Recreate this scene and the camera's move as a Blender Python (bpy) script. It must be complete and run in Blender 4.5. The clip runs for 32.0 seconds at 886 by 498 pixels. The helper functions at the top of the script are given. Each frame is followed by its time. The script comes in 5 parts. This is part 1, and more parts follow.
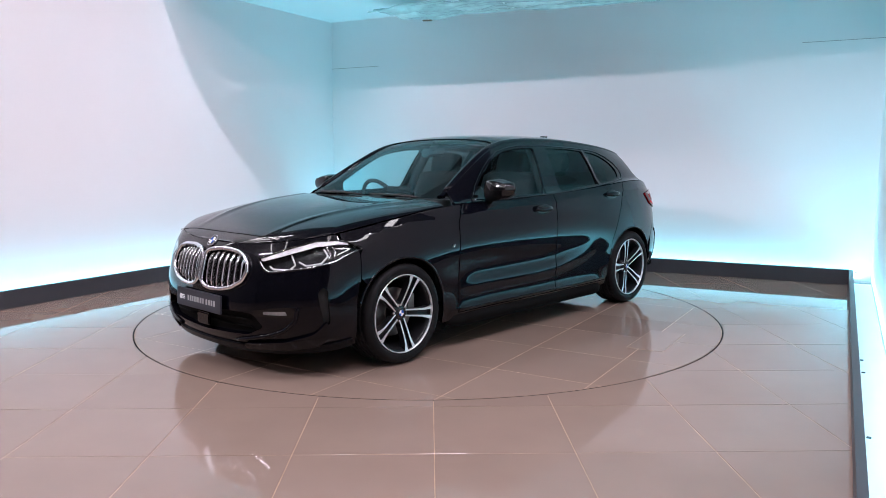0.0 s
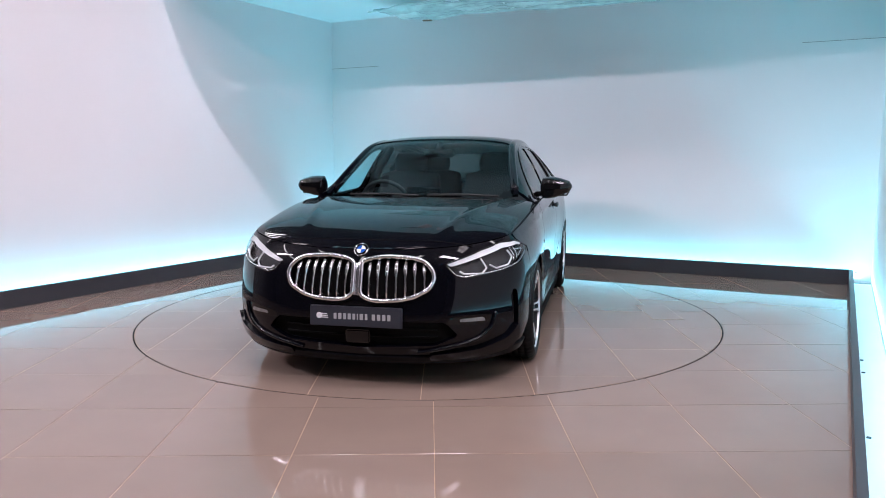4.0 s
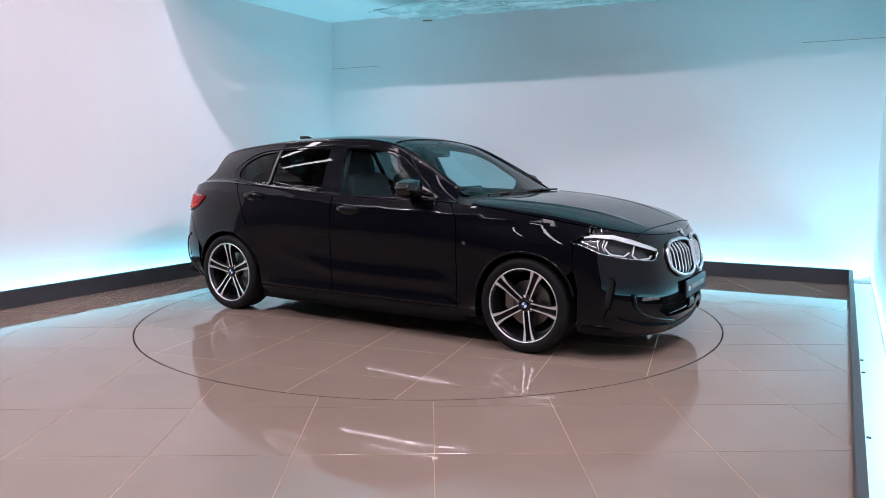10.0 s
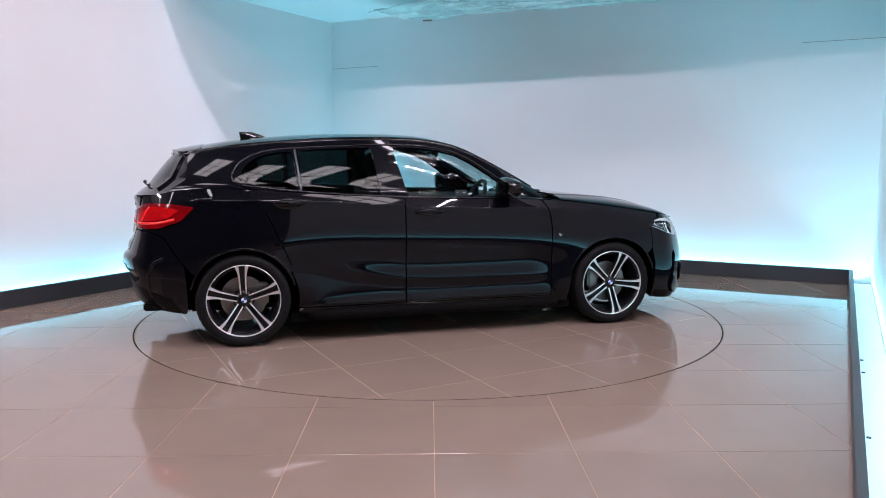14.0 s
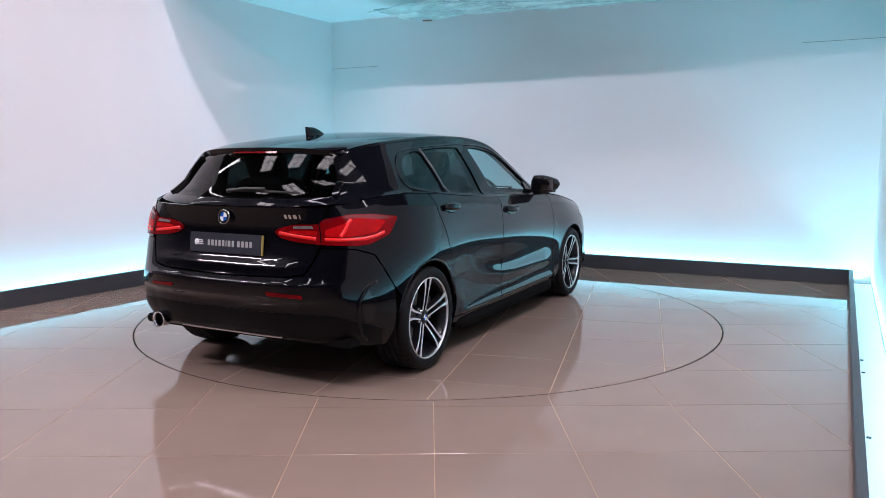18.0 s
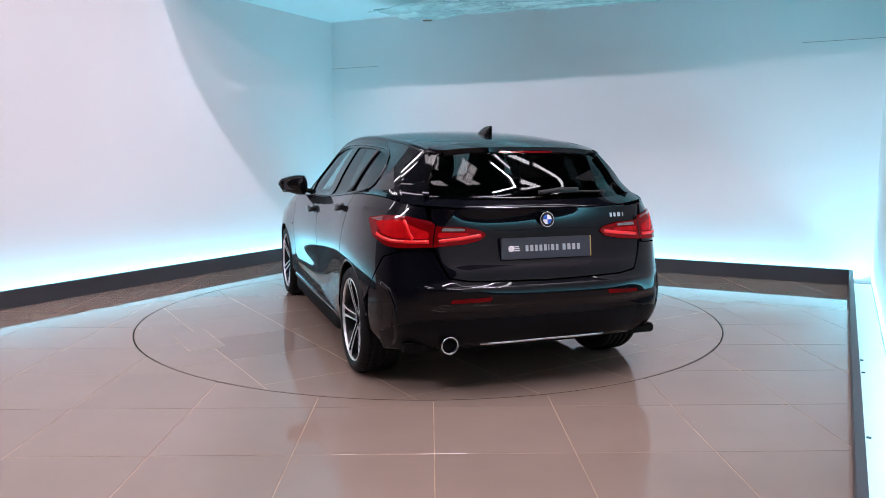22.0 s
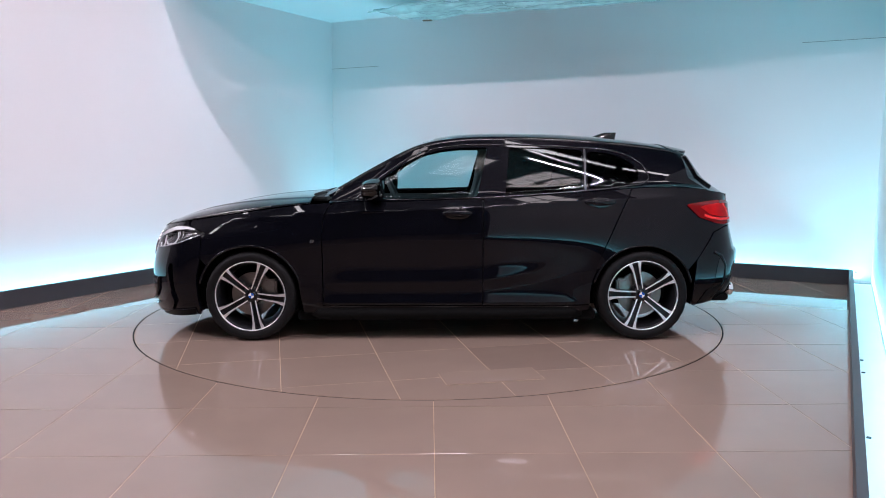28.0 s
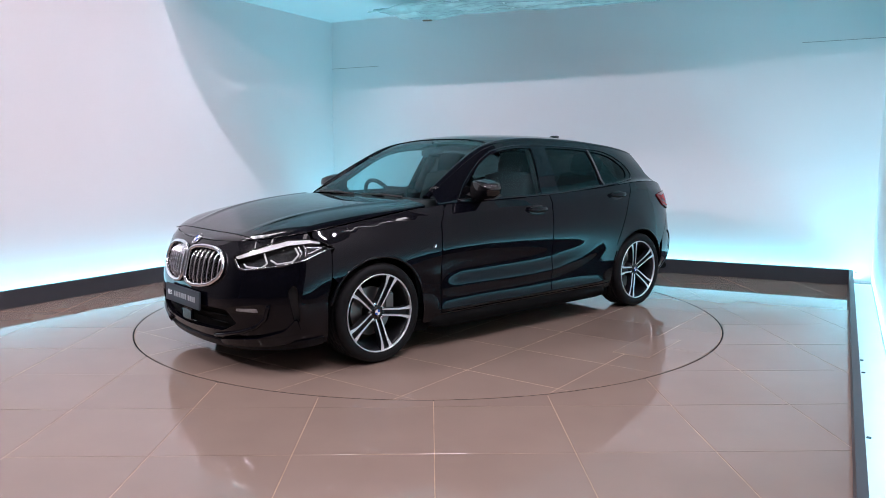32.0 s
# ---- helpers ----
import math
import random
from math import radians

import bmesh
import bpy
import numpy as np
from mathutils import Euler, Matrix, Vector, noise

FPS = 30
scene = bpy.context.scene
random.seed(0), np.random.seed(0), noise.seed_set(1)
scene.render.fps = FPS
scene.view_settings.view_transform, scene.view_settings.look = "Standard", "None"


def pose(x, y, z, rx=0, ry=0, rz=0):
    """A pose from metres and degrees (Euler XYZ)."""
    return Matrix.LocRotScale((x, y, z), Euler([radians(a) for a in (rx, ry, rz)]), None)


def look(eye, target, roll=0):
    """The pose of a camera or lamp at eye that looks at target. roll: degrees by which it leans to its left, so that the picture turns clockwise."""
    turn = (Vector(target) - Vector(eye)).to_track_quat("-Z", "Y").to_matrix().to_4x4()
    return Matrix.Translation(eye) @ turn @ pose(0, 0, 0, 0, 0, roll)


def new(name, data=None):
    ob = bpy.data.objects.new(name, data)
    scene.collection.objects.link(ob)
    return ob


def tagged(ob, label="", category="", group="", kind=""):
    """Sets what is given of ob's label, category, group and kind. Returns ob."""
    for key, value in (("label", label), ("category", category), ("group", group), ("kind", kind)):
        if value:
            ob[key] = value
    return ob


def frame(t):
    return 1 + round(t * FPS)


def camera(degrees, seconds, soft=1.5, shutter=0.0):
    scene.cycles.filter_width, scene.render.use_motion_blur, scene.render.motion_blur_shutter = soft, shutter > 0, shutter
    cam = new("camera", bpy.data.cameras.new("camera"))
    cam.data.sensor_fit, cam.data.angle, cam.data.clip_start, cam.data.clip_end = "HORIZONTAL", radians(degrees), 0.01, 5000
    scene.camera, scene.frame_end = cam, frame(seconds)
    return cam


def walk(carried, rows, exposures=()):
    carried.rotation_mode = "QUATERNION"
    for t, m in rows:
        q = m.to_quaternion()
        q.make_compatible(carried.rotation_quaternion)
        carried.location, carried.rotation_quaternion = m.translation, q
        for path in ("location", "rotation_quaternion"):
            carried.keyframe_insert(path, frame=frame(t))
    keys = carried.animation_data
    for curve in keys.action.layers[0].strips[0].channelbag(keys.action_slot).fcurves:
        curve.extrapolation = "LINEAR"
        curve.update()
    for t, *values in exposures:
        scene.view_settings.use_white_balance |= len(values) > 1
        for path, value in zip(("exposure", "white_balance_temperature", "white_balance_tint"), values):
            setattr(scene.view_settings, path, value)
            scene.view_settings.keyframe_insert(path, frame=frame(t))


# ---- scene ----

EYE = Vector((0.0, -5.979, 1.2525))
YAW, PITCH = radians(1.016), radians(-7.077)
AIM = Vector((math.sin(YAW) * math.cos(PITCH), math.cos(YAW) * math.cos(PITCH), math.sin(PITCH)))
cam = camera(61.28, 32.0, soft=0.5)
STAND = look(EYE, EYE + AIM, -0.05)
walk(cam, [(0.0, STAND), (32.0, STAND)], [(0.0, 0.12), (1.5, 0.12), (4.5, 0.0), (32.0, 0.0)])

# the bay is turned by 30 degrees against the floor tiles: v runs to the right along the back wall, u into the bay
BAY = radians(59.4)
UX, UY = math.cos(BAY), math.sin(BAY)


def bay(v, u, z=0.0):
    return Vector((UY * v + UX * u, -UX * v + UY * u, z))


# ---- light ----
world = bpy.data.worlds.new("hall_air")
scene.world = world
world.use_nodes = True
world.node_tree.nodes["Background"].inputs["Color"].default_value = (0.8, 0.85, 0.9, 1)
world.node_tree.nodes["Background"].inputs["Strength"].default_value = 0.02


def area(name, eye, target, width, length, watts, colour, spread=180, spin=0):
    data = bpy.data.lights.new(name, "AREA")
    data.shape, data.size, data.size_y = "RECTANGLE", width, length
    data.energy, data.color, data.spread = watts, colour, radians(spread)
    ob = new(name, data)
    ob.matrix_world = look(eye, target, spin)
    return ob


LED = (0.17, 0.76, 1.0)
TUBE = (0.98, 0.85, 1.0)
DAY = (1.0, 0.90, 0.96)


def meet(p, a, q, b):
    """Where the line through p at a degrees meets the line through q at b degrees."""
    d, e = Vector((math.cos(radians(a)), math.sin(radians(a)))), Vector((math.cos(radians(b)), math.sin(radians(b))))
    w = Vector(q) - Vector(p)
    s = (w.x * e.y - w.y * e.x) / (d.x * e.y - d.y * e.x)
    return Vector(p) + d * s


# feet of the three upstands: a point and a direction each
LINE_L, ANG_L = (-2.701, 1.492), 58.92
LINE_B, ANG_B = (3.040, 1.704), -27.84
LINE_R, ANG_R = (2.772, -1.202), 60.91
GAP, UPSTAND, BOARD = 0.20, 0.150, 0.030
BAY_TOP, HALL_TOP = 3.0, 5.3


def along(p, angle, s, off=0.0):
    """A point s metres along a line and off metres to its left."""
    c, k = math.cos(radians(angle)), math.sin(radians(angle))
    return Vector((p[0] + c * s - k * off, p[1] + k * s + c * off))


# inner corners of the upstands, and of the walls behind them
FOOT_BL = meet(LINE_L, ANG_L, LINE_B, ANG_B)
FOOT_BR = meet(LINE_R, ANG_R, LINE_B, ANG_B)
WALL_BL = meet(along(LINE_L, ANG_L, 0, GAP), ANG_L, along(LINE_B, ANG_B, 0, GAP), ANG_B)
WALL_BR = meet(along(LINE_R, ANG_R, 0, -GAP), ANG_R, along(LINE_B, ANG_B, 0, GAP), ANG_B)
FRONT_L = along((FOOT_BL.x, FOOT_BL.y), ANG_L, -5.2)
FRONT_R = along((FOOT_BR.x, FOOT_BR.y), ANG_R, -7.4)


def trough_lamp(name, a, b, watts):
    """A strip of cyan diodes behind an upstand, from a to b, shining up the wall."""
    mid = (a + b) / 2
    d = (b - a).normalized()
    eye = Vector((mid.x, mid.y, 0.030))
    ob = area(name, eye, eye + Vector((0, 0, 1)), 0.07, (b - a).length, watts, LED)
    ob.matrix_world = Matrix.Translation(eye) @ Matrix(((d.y, d.x, 0), (-d.x, d.y, 0), (0, 0, 1))).to_4x4() @ pose(0, 0, 0, 180, 0, 0)
    return ob


LED_W = 8.6
trough_lamp("trough_light_left", along(FRONT_L, ANG_L, 0, 0.150), along(FOOT_BL, ANG_L, 0.10, 0.150), LED_W * 5.2)
trough_lamp("trough_light_back", along(FOOT_BL, ANG_B, -0.10, 0.150), along(FOOT_BR, ANG_B, 0.10, 0.150), LED_W * 6.2)
trough_lamp("trough_light_right", along(FRONT_R, ANG_R, 0, -0.150), along(FOOT_BR, ANG_R, 0.10, -0.150), LED_W * 7.4)

# strip lights under the hall's roof: near rows look down, far rows lean towards the bay
# the 0.40 wide one is an added fill lamp for the floor's right side
TUBES = [(2.0, -1.1, 4.92, 10, 0, 0.07), (-0.6, -1.1, 4.92, 5, 0, 0.07), (3.2, -4.3, 4.92, 116, 0, 0.40), (3.0, -1.45, 4.92, 84, 0, 0.03),
         (-3.6, -5.9, 4.90, 125, 55, 0.07), (-4.4, -5.9, 4.90, 120, 55, 0.07), (-5.2, -5.9, 4.90, 85, 55, 0.07)]


def tube_pose(v, u, z, lean):
    return Matrix.Translation(bay(v, u, z)) @ pose(0, 0, 0, 0, 0, math.degrees(BAY) - 90) @ pose(0, 0, 0, lean, 0, 0) @ pose(0, 0, 0, 0, 0, 90)


for v, u, z, watts, lean, wide in TUBES:
    ob = area("tube_light", (0, 0, 1), (0, 0, 0), wide, 0.75 if lean else 1.5, watts, TUBE)
    ob.matrix_world = tube_pose(v, u, z, lean)
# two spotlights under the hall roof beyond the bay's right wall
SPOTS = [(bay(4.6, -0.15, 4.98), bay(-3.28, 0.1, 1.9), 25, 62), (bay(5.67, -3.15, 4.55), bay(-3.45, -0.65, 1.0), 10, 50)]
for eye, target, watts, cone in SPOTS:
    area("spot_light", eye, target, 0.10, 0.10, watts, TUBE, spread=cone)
# glazed rooflights over the front of the bay
ROOFLIGHTS = [(-2.5, -2.7), (-1.1, -2.7), (0.4, -2.7), (1.8, -2.7), (3.2, -2.7)]
LIGHT_W, LIGHT_L = 0.60, 1.25
for v, u in ROOFLIGHTS:
    ob = area("rooflight_day", (0, 0, 1), (0, 0, 0), LIGHT_W, LIGHT_L, 21, DAY)
    ob.matrix_world = Matrix.Translation(bay(v, u, HALL_TOP - 0.02)) @ pose(0, 0, 0, 0, 0, math.degrees(BAY) - 90)
# plain battens that glow but light little
BATTENS = [(v, u, 0) for u in (-4.9, -6.5) for v in (-3.4, -1.7, 0.0, 1.7)] + [(-4.35, u, 90) for u in (0.55, 0.10, -0.35, -1.2)] + [(-6.0, u, 90) for u in (0.3, -1.2, -2.9)] + [(2.32, -0.78, 124), (3.63, 0.15, 124), (3.83, -0.78, 124), (4.97, 0.04, 124), (-4.6, -2.2, 90), (-5.9, -2.2, 90)]

# ---- materials ----


def material(name, colour, rough=0.5, metal=0.0, coat=0.0, vary=0.0, scale=6.0, bump=0.0, bump_scale=200.0, spec=0.5, emit=None, power=0.0, alpha=None, per_object=0.0, coat_ior=1.5, ior=1.5):
    """A principled surface; vary mottles its colour at two scales, bump gives it fine relief."""
    m = bpy.data.materials.new(name)
    m.use_nodes = True
    nt = m.node_tree
    b = nt.nodes["Principled BSDF"]
    b.inputs["Base Color"].default_value = (*colour, 1)
    b.inputs["Roughness"].default_value = rough
    b.inputs["Metallic"].default_value = metal
    b.inputs["Specular IOR Level"].default_value = spec
    b.inputs["IOR"].default_value = ior
    b.inputs["Coat Weight"].default_value = coat
    b.inputs["Coat Roughness"].default_value = 0.02
    b.inputs["Coat IOR"].default_value = coat_ior
    tc = nt.nodes.new("ShaderNodeTexCoord")
    if vary or per_object:
        n1 = nt.nodes.new("ShaderNodeTexNoise")
        n1.inputs["Scale"].default_value, n1.inputs["Detail"].default_value = scale, 6.0
        n2 = nt.nodes.new("ShaderNodeTexNoise")
        n2.inputs["Scale"].default_value, n2.inputs["Detail"].default_value = scale * 0.17, 2.0
        nt.links.new(tc.outputs["Object"], n1.inputs["Vector"])
        nt.links.new(tc.outputs["Object"], n2.inputs["Vector"])
        add = nt.nodes.new("ShaderNodeMath")
        add.operation = "ADD"
        nt.links.new(n1.outputs["Fac"], add.inputs[0])
        nt.links.new(n2.outputs["Fac"], add.inputs[1])
        last = add.outputs[0]
        if per_object:
            info = nt.nodes.new("ShaderNodeObjectInfo")
            mul = nt.nodes.new("ShaderNodeMath")
            mul.operation = "MULTIPLY_ADD"
            mul.inputs[1].default_value = per_object
            nt.links.new(info.outputs["Random"], mul.inputs[0])
            nt.links.new(last, mul.inputs[2])
            last = mul.outputs[0]
        ramp = nt.nodes.new("ShaderNodeMapRange")
        ramp.inputs["From Min"].default_value, ramp.inputs["From Max"].default_value = 0.5, 1.5 + per_object
        ramp.inputs["To Min"].default_value, ramp.inputs["To Max"].default_value = 1 - vary, 1 + vary
        nt.links.new(last, ramp.inputs["Value"])
        mix = nt.nodes.new("ShaderNodeVectorMath")
        mix.operation = "SCALE"
        mix.inputs[0].default_value = colour
        nt.links.new(ramp.outputs["Result"], mix.inputs["Scale"])
        nt.links.new(mix.outputs["Vector"], b.inputs["Base Color"])
    if bump:
        n3 = nt.nodes.new("ShaderNodeTexNoise")
        n3.inputs["Scale"].default_value, n3.inputs["Detail"].default_value = bump_scale, 3.0
        nt.links.new(tc.outputs["Object"], n3.inputs["Vector"])
        bp = nt.nodes.new("ShaderNodeBump")
        bp.inputs["Strength"].default_value, bp.inputs["Distance"].default_value = bump, 0.002
        nt.links.new(n3.outputs["Fac"], bp.inputs["Height"])
        nt.links.new(bp.outputs["Normal"], b.inputs["Normal"])
    if emit:
        b.inputs["Emission Color"].default_value = (*emit, 1)
        b.inputs["Emission Strength"].default_value = power
    if alpha is not None:
        b.inputs["Alpha"].default_value = alpha
    return m


def glass(name, tint, rough=0.0, ior=1.45):
    """Thin tinted glass: it lets light straight through and mirrors by its slant."""
    m = bpy.data.materials.new(name)
    m.use_nodes = True
    nt = m.node_tree
    nt.nodes.remove(nt.nodes["Principled BSDF"])
    clear = nt.nodes.new("ShaderNodeBsdfTransparent")
    clear.inputs["Color"].default_value = (*tint, 1)
    shine = nt.nodes.new("ShaderNodeBsdfGlossy")
    shine.inputs["Roughness"].default_value = rough
    f0 = ((ior - 1) / (ior + 1)) ** 2
    slant = nt.nodes.new("ShaderNodeLayerWeight")
    slant.inputs["Blend"].default_value = 0.5
    fifth = nt.nodes.new("ShaderNodeMath")
    fifth.operation = "POWER"
    fifth.inputs[1].default_value = 5.0
    fres = nt.nodes.new("ShaderNodeMath")
    fres.operation = "MULTIPLY_ADD"
    fres.inputs[1].default_value, fres.inputs[2].default_value = 1 - f0, f0
    nt.links.new(slant.outputs["Facing"], fifth.inputs[0])
    nt.links.new(fifth.outputs[0], fres.inputs[0])
    mix = nt.nodes.new("ShaderNodeMixShader")
    nt.links.new(fres.outputs[0], mix.inputs["Fac"])
    nt.links.new(clear.outputs["BSDF"], mix.inputs[1])
    nt.links.new(shine.outputs["BSDF"], mix.inputs[2])
    nt.links.new(mix.outputs["Shader"], nt.nodes["Material Output"].inputs["Surface"])
    return m


M_WALL = material("wall_paint", (0.80, 0.79, 0.80), 0.55, vary=0.02, scale=1.5, bump=0.08, bump_scale=60)
M_CEIL = material("ceiling_paint", (0.75, 0.77, 0.78), 0.6, vary=0.02, scale=1.5)
M_HALL = material("hall_paint", (0.13, 0.128, 0.135), 0.7, vary=0.08, scale=0.8)
M_ROOF = material("hall_roof_sheet", (0.05, 0.05, 0.052), 0.7, vary=0.1, scale=1.0)
M_BOARD = material("upstand_paint", (0.045, 0.048, 0.055), 0.45, vary=0.12, scale=5.0)
M_TILE = material("porcelain_tile", (0.268, 0.200, 0.162), 0.04, spec=0.5, ior=1.60, vary=0.10, scale=3.0, per_object=0.35, bump=0.012, bump_scale=6)
M_TILE_DARK = material("dark_porcelain_tile", (0.236, 0.175, 0.142), 0.04, spec=0.5, ior=1.60, vary=0.10, scale=3.0, bump=0.012, bump_scale=6)
for tile_mat in (M_TILE, M_TILE_DARK):
    tile_mat.node_tree.nodes["Principled BSDF"].inputs["IOR"].default_value = 1.56
M_GROUT = material("tile_grout", (0.40, 0.275, 0.18), 0.85, vary=0.45, scale=12)
M_GROOVE = material("groove_rubber", (0.006, 0.006, 0.006), 0.8, spec=0.05, vary=0.1)
M_ALU = material("aluminium", (0.7, 0.7, 0.72), 0.35, metal=1.0, vary=0.05, scale=30)
M_WHITE = material("white_plastic", (0.8, 0.8, 0.8), 0.4, vary=0.02)
M_SEAM = material("panel_seam", (0.46, 0.43, 0.42), 0.7, vary=0.1)
M_SHEET = material("plastic_sheet", (0.62, 0.70, 0.68), 0.10, spec=1.0, vary=0.45, scale=11, alpha=0.72)
M_TAPE = material("brown_tape", (0.22, 0.13, 0.08), 0.5, vary=0.2)
M_DIFFUSER = material("lit_diffuser", (0.8, 0.8, 0.8), 0.4, emit=(0.98, 0.93, 0.99), power=20.0)

# ---- helpers for meshes ----


def mesh_object(name, bm, mat, smooth=False):
    bmesh.ops.recalc_face_normals(bm, faces=bm.faces)
    me = bpy.data.meshes.new(name)
    bm.to_mesh(me)
    bm.free()
    for m in (mat if isinstance(mat, (list, tuple)) else [mat]):
        me.materials.append(m)
    if smooth:
        me.shade_smooth()
    return new(name, me)


def part(name, bm, mat, parent, label="", smooth=False):
    """Links a bmesh as one mesh under a thing or a part."""
    ob = mesh_object(name, bm, mat, smooth)
    ob.parent = parent
    return tagged(ob, label)


def prism(poly, z0, z1, bm=None):
    """A flat polygon pulled up from z0 to z1."""
    bm = bm or bmesh.new()
    low = [bm.verts.new((p[0], p[1], z0)) for p in poly]
    high = [bm.verts.new((p[0], p[1], z1)) for p in poly]
    bm.faces.new(high)
    bm.faces.new(low[::-1])
    n = len(poly)
    for i in range(n):
        bm.faces.new((low[i], low[(i + 1) % n], high[(i + 1) % n], high[i]))
    return bm


def slab(a, b, thick, z0, z1, bm=None):
    """A wall from a to b, thick metres to the left of its line."""
    d = (b - a).normalized()
    n = Vector((-d.y, d.x)) * thick
    return prism([a, b, b + n, a + n], z0, z1, bm)


def block(cx, cy, cz, sx, sy, sz, bevel=0.0, bm=None):
    own = bmesh.new()
    bmesh.ops.create_cube(own, size=1)
    bmesh.ops.scale(own, vec=(sx, sy, sz), verts=own.verts)
    if bevel:
        bmesh.ops.bevel(own, geom=own.edges[:], offset=bevel, segments=2, affect="EDGES")
    bmesh.ops.translate(own, vec=(cx, cy, cz), verts=own.verts)
    if bm is None:
        return own
    me = bpy.data.meshes.new("tmp")
    own.to_mesh(me)
    own.free()
    bm.from_mesh(me)
    bpy.data.meshes.remove(me)
    return bm


def structure(name, bm, mat, label, category):
    return tagged(mesh_object(name, bm, mat), label, category, kind="structure")


# ---- the bay and the hall round it ----
WALL_FL = along(WALL_BL, ANG_L, -5.4)
WALL_FR = along(WALL_BR, ANG_R, -7.6)
structure("wall_left", slab(WALL_FL, WALL_BL, 0.12, 0, BAY_TOP + 0.26), M_WALL, "plain white painted side wall washed by cyan light", "wall")
structure("wall_back", slab(along(WALL_BL, ANG_B, -0.12), along(WALL_BR, ANG_B, 0.12), 0.12, 0, HALL_TOP), M_WALL, "plain white painted back wall washed by cyan light", "wall")
structure("wall_right", slab(WALL_BR, WALL_FR, 0.12, 0, BAY_TOP + 0.26), M_WALL, "plain white painted side wall beside a glowing trough", "wall")

EDGE_L, EDGE_R = 2.80, 1.75    # how far the low ceiling reaches out from the back wall
front_edge = []
for k in range(41):    # its front edge bows out in the middle
    front_edge.append(along(WALL_BL, ANG_L, -EDGE_L).lerp(along(WALL_BR, ANG_R, -EDGE_R), k / 40) - Vector((UX, UY)) * 0.38 * math.sin(math.pi * k / 40) ** 1.3)
# added unseen slit; its two wide places throw light arcs on the left wall
SLIT_U = [0.20, 0.42, 0.542, 0.682, 0.92, 1.139, 1.464, 1.849, 3.10]
SLIT_V = [-1.12, -1.06, -0.968, -0.776, -0.771, -0.758, -0.705, -0.875, -0.90]
slit_left, slit_right = [], []
for u in np.linspace(0.02, 3.05, 140):
    v = float(np.interp(u, SLIT_U, SLIT_V))
    gape = 0.165 * max(0.0, 1 - ((u - 0.74) / 0.22) ** 2) + 0.21 * max(0.0, 1 - ((u - 1.50) / 0.38) ** 2)
    slit_left.append(bay(v, float(u)).to_2d())
    slit_right.append(bay(v + 0.0005 + gape, float(u)).to_2d())
edge_vu = [(UY * p.x - UX * p.y, UX * p.x + UY * p.y) for p in front_edge]
cut = next(k for k, (v, u) in enumerate(edge_vu) if v > -1.05)
slit_u = edge_vu[cut][1]
slit_left = [p for p in slit_left if UX * p.x + UY * p.y > slit_u + 0.02]
slit_right = [p for p in slit_right if UX * p.x + UY * p.y > slit_u + 0.02]
ceiling_bm = prism([WALL_BL] + front_edge[:cut] + slit_left, BAY_TOP, BAY_TOP + 0.004)
prism(slit_right[::-1] + front_edge[cut:] + [WALL_BR], BAY_TOP, BAY_TOP + 0.004, ceiling_bm)
structure("ceiling", ceiling_bm, M_CEIL, "low pale painted ceiling over the back of the bay", "ceiling")

HALL = [bay(-7, -11), bay(7, -11), bay(7, 4.2), bay(-7, 4.2)]
structure("ceiling_hall", prism(HALL, HALL_TOP, HALL_TOP + 0.2), M_ROOF, "dark sheet roof of the showroom hall", "ceiling")
H = [p.to_2d() for p in HALL]
structure("wall_hall_left", slab(H[0], H[3], 0.2, 0, HALL_TOP), M_HALL, "dull dark hall wall", "wall")
structure("wall_hall_right", slab(H[2], H[1], 0.2, 0, HALL_TOP), M_HALL, "dull dark hall wall", "wall")
structure("wall_hall_back", slab(H[3], H[2], 0.2, 0, HALL_TOP), M_HALL, "dull dark hall wall", "wall")
structure("wall_hall_front", slab(H[1], H[0], 0.2, 0, HALL_TOP), M_HALL, "dull dark hall wall", "wall")
for v, u in ROOFLIGHTS:
    win = tagged(new("rooflight_1"), "bright rooflight with white glazing bars", "rooflight", "hall rooflights", "structure")
    win.matrix_world = Matrix.Translation(bay(v, u, HALL_TOP - 0.05)) @ pose(0, 0, 0, 0, 0, math.degrees(BAY) - 90)
    for k in range(3):
        part("glazing_bar", block((k - 1) * LIGHT_W / 2, 0, 0, 0.035, LIGHT_L, 0.04, 0.004), M_WHITE, win)
    for k in range(4):
        part("cross_bar", block(0, (k - 1.5) * LIGHT_L / 3, 0, LIGHT_W, 0.03, 0.036, 0.004), M_WHITE, win)
for v, u, z, watts, lean, wide in TUBES:
    lamp = tagged(new("strip_light"), "added wide white fill lamp hung under the hall roof" if wide > 0.2 else "white batten strip light hung under the hall roof", "strip light", "hall strip lights")
    lamp.matrix_world = tube_pose(v, u, z + 0.012, lean)
    part("housing", block(0, 0, 0.05, wide + 0.11, 1.6 if not lean else 0.78, 0.08, 0.01), M_WHITE, lamp)
    for k in (-0.3, 0.3):
        part("hanger", block(0, k, 0.21, 0.02, 0.02, 0.26), M_ALU, lamp)

